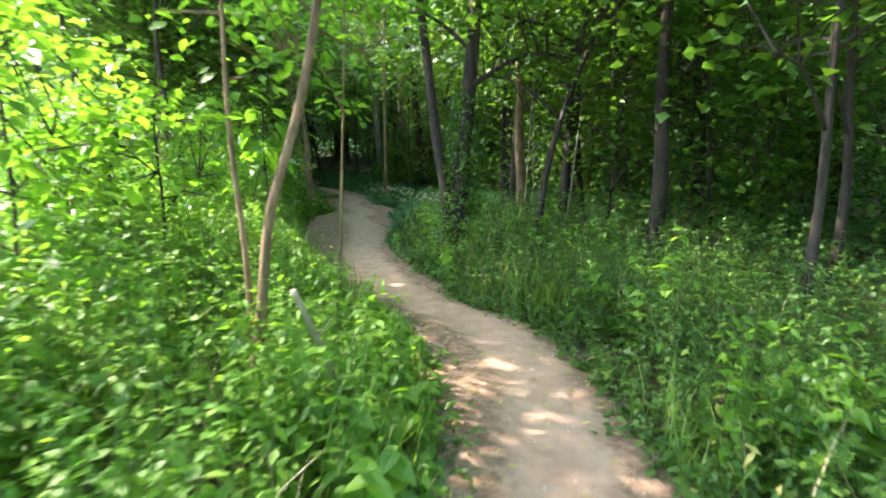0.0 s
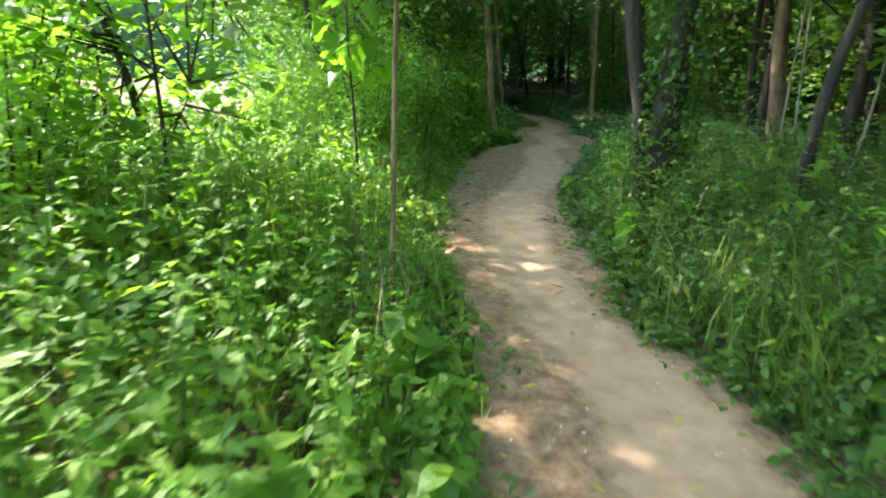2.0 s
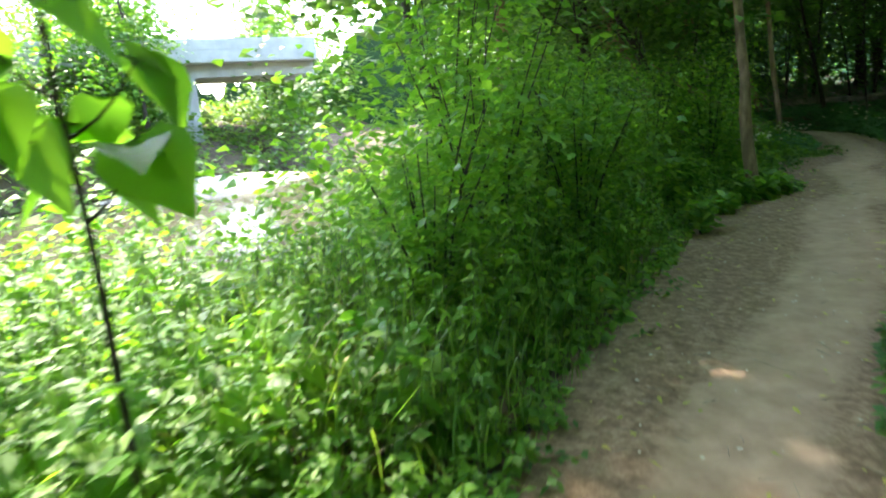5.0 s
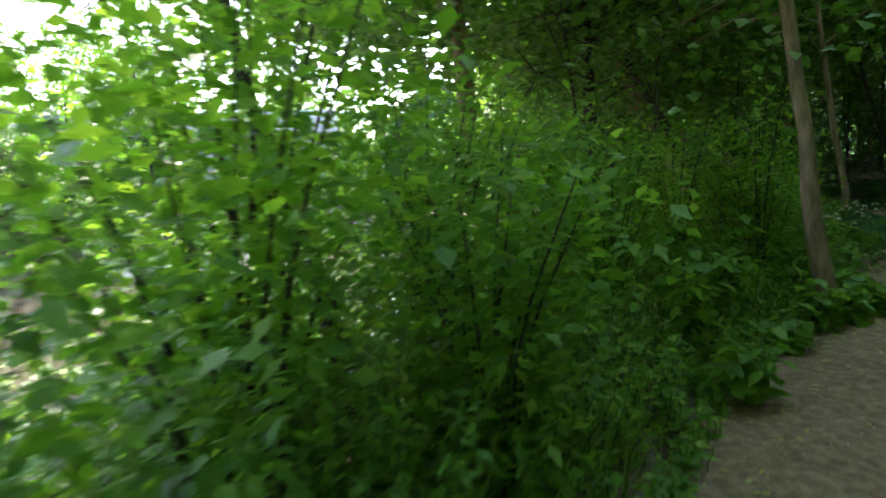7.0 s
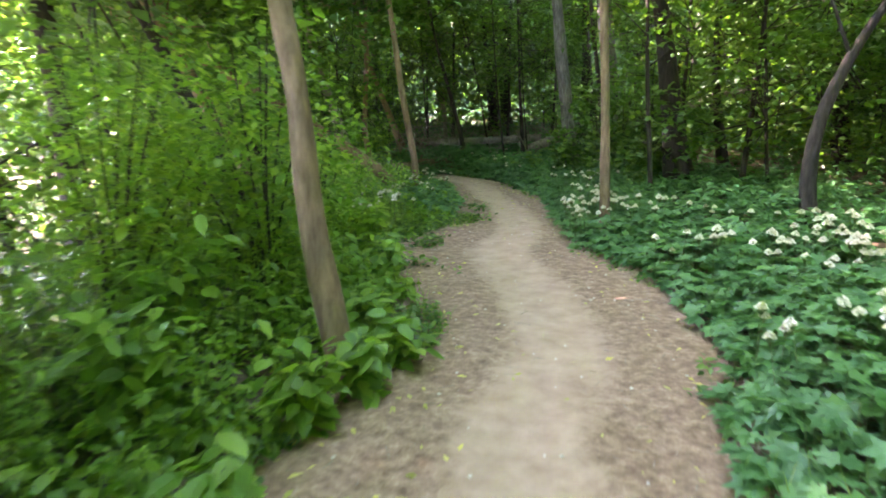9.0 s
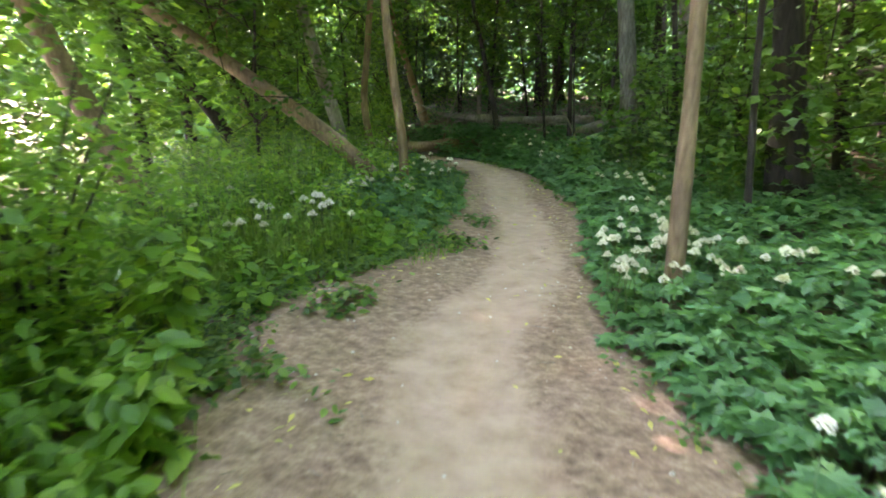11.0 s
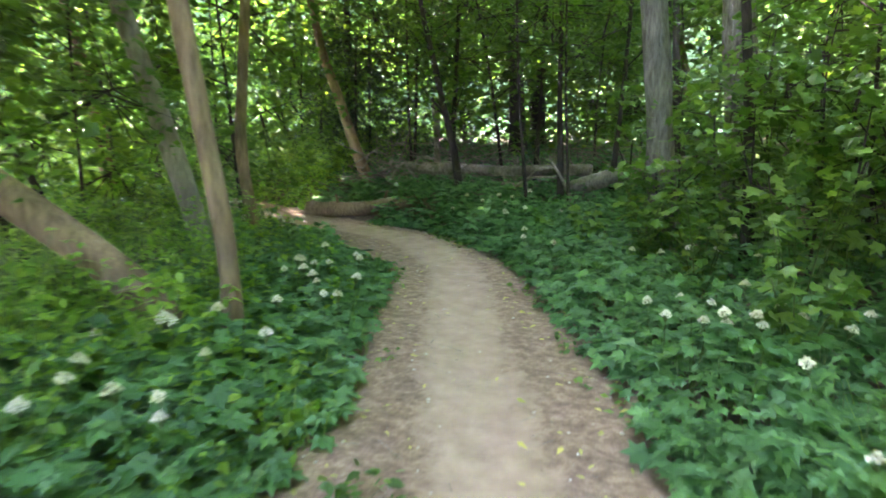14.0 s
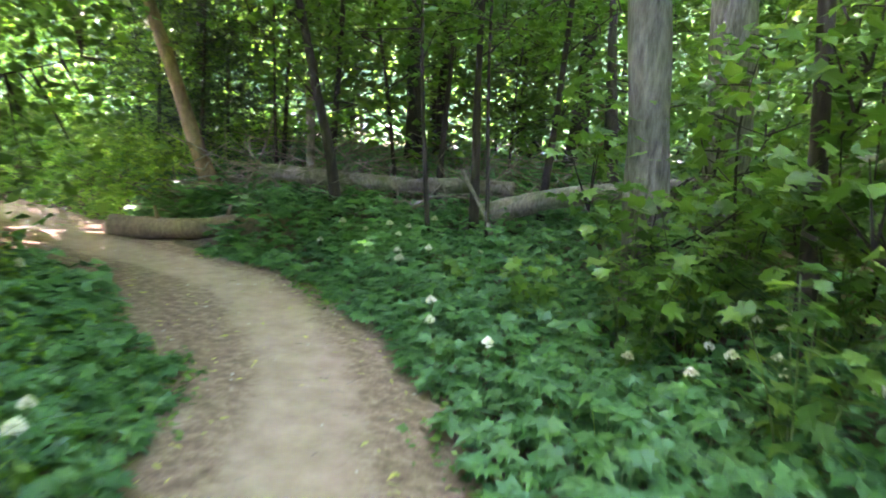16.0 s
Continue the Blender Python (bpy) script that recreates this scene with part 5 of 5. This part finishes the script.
# trampled broad leaves scattered over the bare side of the path
x, y, d, s = plant_spots(rng, 5000, (-6, -2.6), (18.6, 24), lambda x, y, d, s: (s > 0) & (d > -0.55) & (d < 0.7) & (np.sin(7.3 * x + 0.4) + np.sin(6.1 * y + 2) + np.sin(2.3 * x - 3.7 * y) + rng.normal(0, 0.5, len(x)) > 1.5))
p = np.repeat(np.stack([x, y, ground_z(x, y) + 0.03], 1), 5, axis=0)
p[:, :2] += rng.normal(0, 0.045, (len(p), 2))
p[:, 2] += rng.uniform(0, 0.12, len(p))
stuff("seedlings", leaves(p, 0.065 * rng.uniform(0.6, 1.4, len(p)), LEAF8, rng), LEAF_HERB_DIM, "tufts of green seedlings on bare trodden earth", "seedlings")

# yellowing leaves among the weeds of the first stretch
x, y, d, s = plant_spots(rng, 2600, (-4.6, 2.5), (0, 12), lambda x, y, d, s: (d > 0.1) & (d < 2.0) & (np.sin(1.3 * x + 2.1 * y) > 0.5))
p = np.stack([x, y, ground_z(x, y) + rng.uniform(0.03, 0.45, len(x))], 1)
stuff("withered_leaves", leaves(p, rng.uniform(0.05, 0.11, len(x)), LEAF_NARROW, rng, pitch=(-1.2, 0.6)), LEAF_YELLOW, "withered yellow leaves in the weeds", "leaves")

# litter and small stones on the path
x, y, d, s = plant_spots(rng, 13000, (-11, 1.6), (-1, 34), lambda x, y, d, s: (d < np.where((s > 0) & (y > 16.5) & (y < 23), 0.9, 0.15)) & (d > -0.85) & (rng.uniform(0, 1, len(x)) < np.where(d > -0.4, 0.9, 0.22)))
p = np.stack([x, y, ground_z(x, y) + 0.04], 1)
k = rng.uniform(0, 1, len(x))
lit = leaves(p, rng.uniform(0.025, 0.078, len(x)), LEAF_NARROW, rng, pitch=(-0.15, 0.2), roll=0.3)
stuff("leaf_litter", lit, LEAF_YELLOW, "dry yellow fallen leaves on the path", "leaf litter")
x, y, d, s = plant_spots(rng, 7000, (-11, 1.6), (-1, 34), lambda x, y, d, s: (d < 0.3) & (d > -0.7))
p = np.stack([x, y, ground_z(x, y) + 0.034], 1)
q = p + np.stack([rng.normal(0, 0.05, len(x)), rng.normal(0, 0.05, len(x)), rng.normal(0.003, 0.004, len(x))], 1)
stuff("twig_litter", sticks(p, q, rng.uniform(0.0012, 0.0032, len(x))), DEAD_WOOD, "small dry twigs scattered on the path", "twigs")
x, y, d, s = plant_spots(rng, 2600, (-9, 1.6), (-1, 32), lambda x, y, d, s: (d < 0.1) & (d > -1.0))
n = len(x)
oct_v = np.array([(1, 0, 0), (-1, 0, 0), (0, 1, 0), (0, -1, 0), (0, 0, .7), (0, 0, -.7)], float)
oct_f = np.array([(0, 2, 4), (2, 1, 4), (1, 3, 4), (3, 0, 4), (2, 0, 5), (1, 2, 5), (3, 1, 5), (0, 3, 5)])
c = np.stack([x, y, ground_z(x, y) + 0.03], 1)
v = c[:, None, :] + oct_v[None] * rng.uniform(0.004, 0.013, (n, 1, 1)) * rng.uniform(0.7, 1.4, (n, 6, 1))
stuff("pebbles", (v.reshape(-1, 3), (oct_f[None] + (np.arange(n) * 6)[:, None, None]).reshape(-1, 3)), SAND, "small pale stones in the path", "pebbles")

# creepers on the old double trunk
n = 2600
an, hh = rng.uniform(0, 6.28, n), rng.uniform(0.05, 2.6, n) ** 1.0
p = np.stack([0.22 + 0.06 * hh + (0.2 + rng.uniform(0, 0.12, n)) * np.cos(an), 9.4 + 0.05 * hh + (0.2 + rng.uniform(0, 0.12, n)) * np.sin(an), gz(0.22, 9.4) + hh], 1)
stuff("creepers", leaves(p, rng.uniform(0.05, 0.1, n), LEAF4, rng, pitch=(-1.2, 0.0)), LEAF_HERB_DIM, "green creepers climbing the old trunk", "creeper")

# broad-leaved seedlings
def sapling_cluster(x, y, h, count, seed, shape, size, mat, label):
    r_ = np.random.default_rng(seed)
    ob = tagged(new("maple_seedling"), label, "sapling", "maple seedlings")
    ob.location = (x, y, gz(x, y))
    st, ps, az = [], [], []
    for k in range(count):
        an = r_.uniform(0, 6.28)
        top = np.array([0.25 * h * math.cos(an), 0.25 * h * math.sin(an), h * r_.uniform(0.7, 1.0)])
        st.append(tube([(0.03 * math.cos(an), 0.03 * math.sin(an), -0.05), top * [0.4, 0.4, 0.5], top], 0.007, 0.003, r_, 5, 6, 0.02))
        line = smooth_line([(0, 0, 0), top * [0.4, 0.4, 0.5], top], 12)
        for q in range(4, 12):
            for s_ in range(3):
                ps.append(line[q] + r_.normal(0, 0.05, 3))
                az.append(r_.uniform(0, 6.28))
    for q in st:
        part("stem", q, STEM, ob, "", True)
    part("foliage", leaves(ps, size * r_.uniform(0.7, 1.3, len(ps)), shape, r_, az=np.array(az), pitch=(-0.6, 0.1), roll=0.3), mat, ob)
    return ob


for j, (x, y, h, c) in enumerate([(-2.75, 27.5, 1.2, 6), (-3.3, 28.6, 1.2, 6), (-3.2, 29.25, 1.4, 7), (-2.85, 29.05, 1.5, 7), (-2.1, 26.9, 1.5, 8), (-2.3, 25.9, 1.1, 5), (-1.5, 27.8, 1.7, 9), (-3.9, 29.2, 0.8, 5), (-2.4, 29.3, 1.3, 7), (-4.6, 30.2, 0.6, 4), (-1.6, 24.8, 1.2, 6), (-2.0, 28.9, 1.5, 7), (-1.2, 26.4, 1.6, 8)]):
    sapling_cluster(x, y, h, c, 400 + j, LOBED, 0.12, LEAF_CANOPY if j % 2 else LEAF_HERB_DIM, "bright green maple seedling among ground elder")
for j, (x, y, h, c) in enumerate([(-3.4, 15.2, 0.3, 5), (-3.42, 15.95, 0.42, 7), (-3.3, 16.45, 0.34, 6), (-3.2, 16.85, 0.3, 5), (-4.1, 15.6, 0.75, 9), (-4.5, 16.4, 0.95, 9), (-3.65, 17.3, 0.4, 6), (-4.1, 17.8, 0.7, 7), (-4.0, 18.7, 0.5, 6), (-4.5, 19.3, 0.8, 7), (-3.9, 14.5, 0.9, 8), (-3.15, 13.9, 0.5, 6)]):
    sapling_cluster(x, y, h, c, 430 + j, LEAF8, 0.135, LEAF_SHRUB_LIT, "broad-leaved green seedling at the path edge")

# white flowers: one plant, then copies
r_ = np.random.default_rng(9)
umbel = tagged(new("white_flower"), "white domed flower head on a thin green stalk", "flower", "white flowers by the path")
n = 140
u, an = r_.uniform(0, 1, n) ** 0.5, r_.uniform(0, 6.28, n)
p = np.stack([0.035 * u * np.cos(an), 0.035 * u * np.sin(an), 0.46 + 0.034 * (1 - u * u) + r_.uniform(-.004, .004, n)], 1)
head = leaves(p, 0.015 * r_.uniform(0.7, 1.3, n), DIAMOND, r_, pitch=(-0.3, 0.9), wide=1.5)
rays = sticks(np.tile([[0, 0, 0.42]], (18, 1)), p[:18], 0.0015, 0.001)
part("flower_head", head, FLOWER, umbel)
part("stalk", join(tube([(0, 0, -0.05), (0.01, 0, 0.2), (0, 0.01, 0.46)], 0.0035, 0.002, r_, 5, 5, 0.01), rays), STEM, umbel)
fl = []
for xr, yr, n, lo, hi, sd in (((-2.6, 1.4), (15.6, 23.0), 215, 0.05, 2.0, -1), ((-6.8, -3.6), (20.8, 27.5), 52, 0.1, 1.7, 1), ((-6.5, -1.8), (23.5, 31.5), 48, 0.1, 2.6, -1), ((-9.5, -6.2), (28.0, 33.0), 16, 0.2, 1.6, 1)):
    x, y, d, s = plant_spots(rng, 3000, xr, yr, lambda x, y, d, s: (d > lo) & (d < hi) & (s == sd) & (np.sin(2.1 * x + 0.6) + np.sin(2.7 * y) + rng.normal(0, 0.5, len(x)) > 0.4) & free(x, y))
    fl += [(a, b, c) for a, b, c in zip(x[:n], y[:n], d[:n])]
for j, (x, y, d) in enumerate(fl):
    s = rng.uniform(0.8, 1.05) * (0.8 + 0.2 * min(1, d / 0.5))
    m = pose(x, y, gz(x, y), rng.uniform(-12, 12), rng.uniform(-12, 12), rng.uniform(0, 360))
    ob = umbel if j == 0 else copy_thing(umbel, m)
    ob.matrix_basis = m @ Matrix.Diagonal((s, s, 1.2 * s, 1))
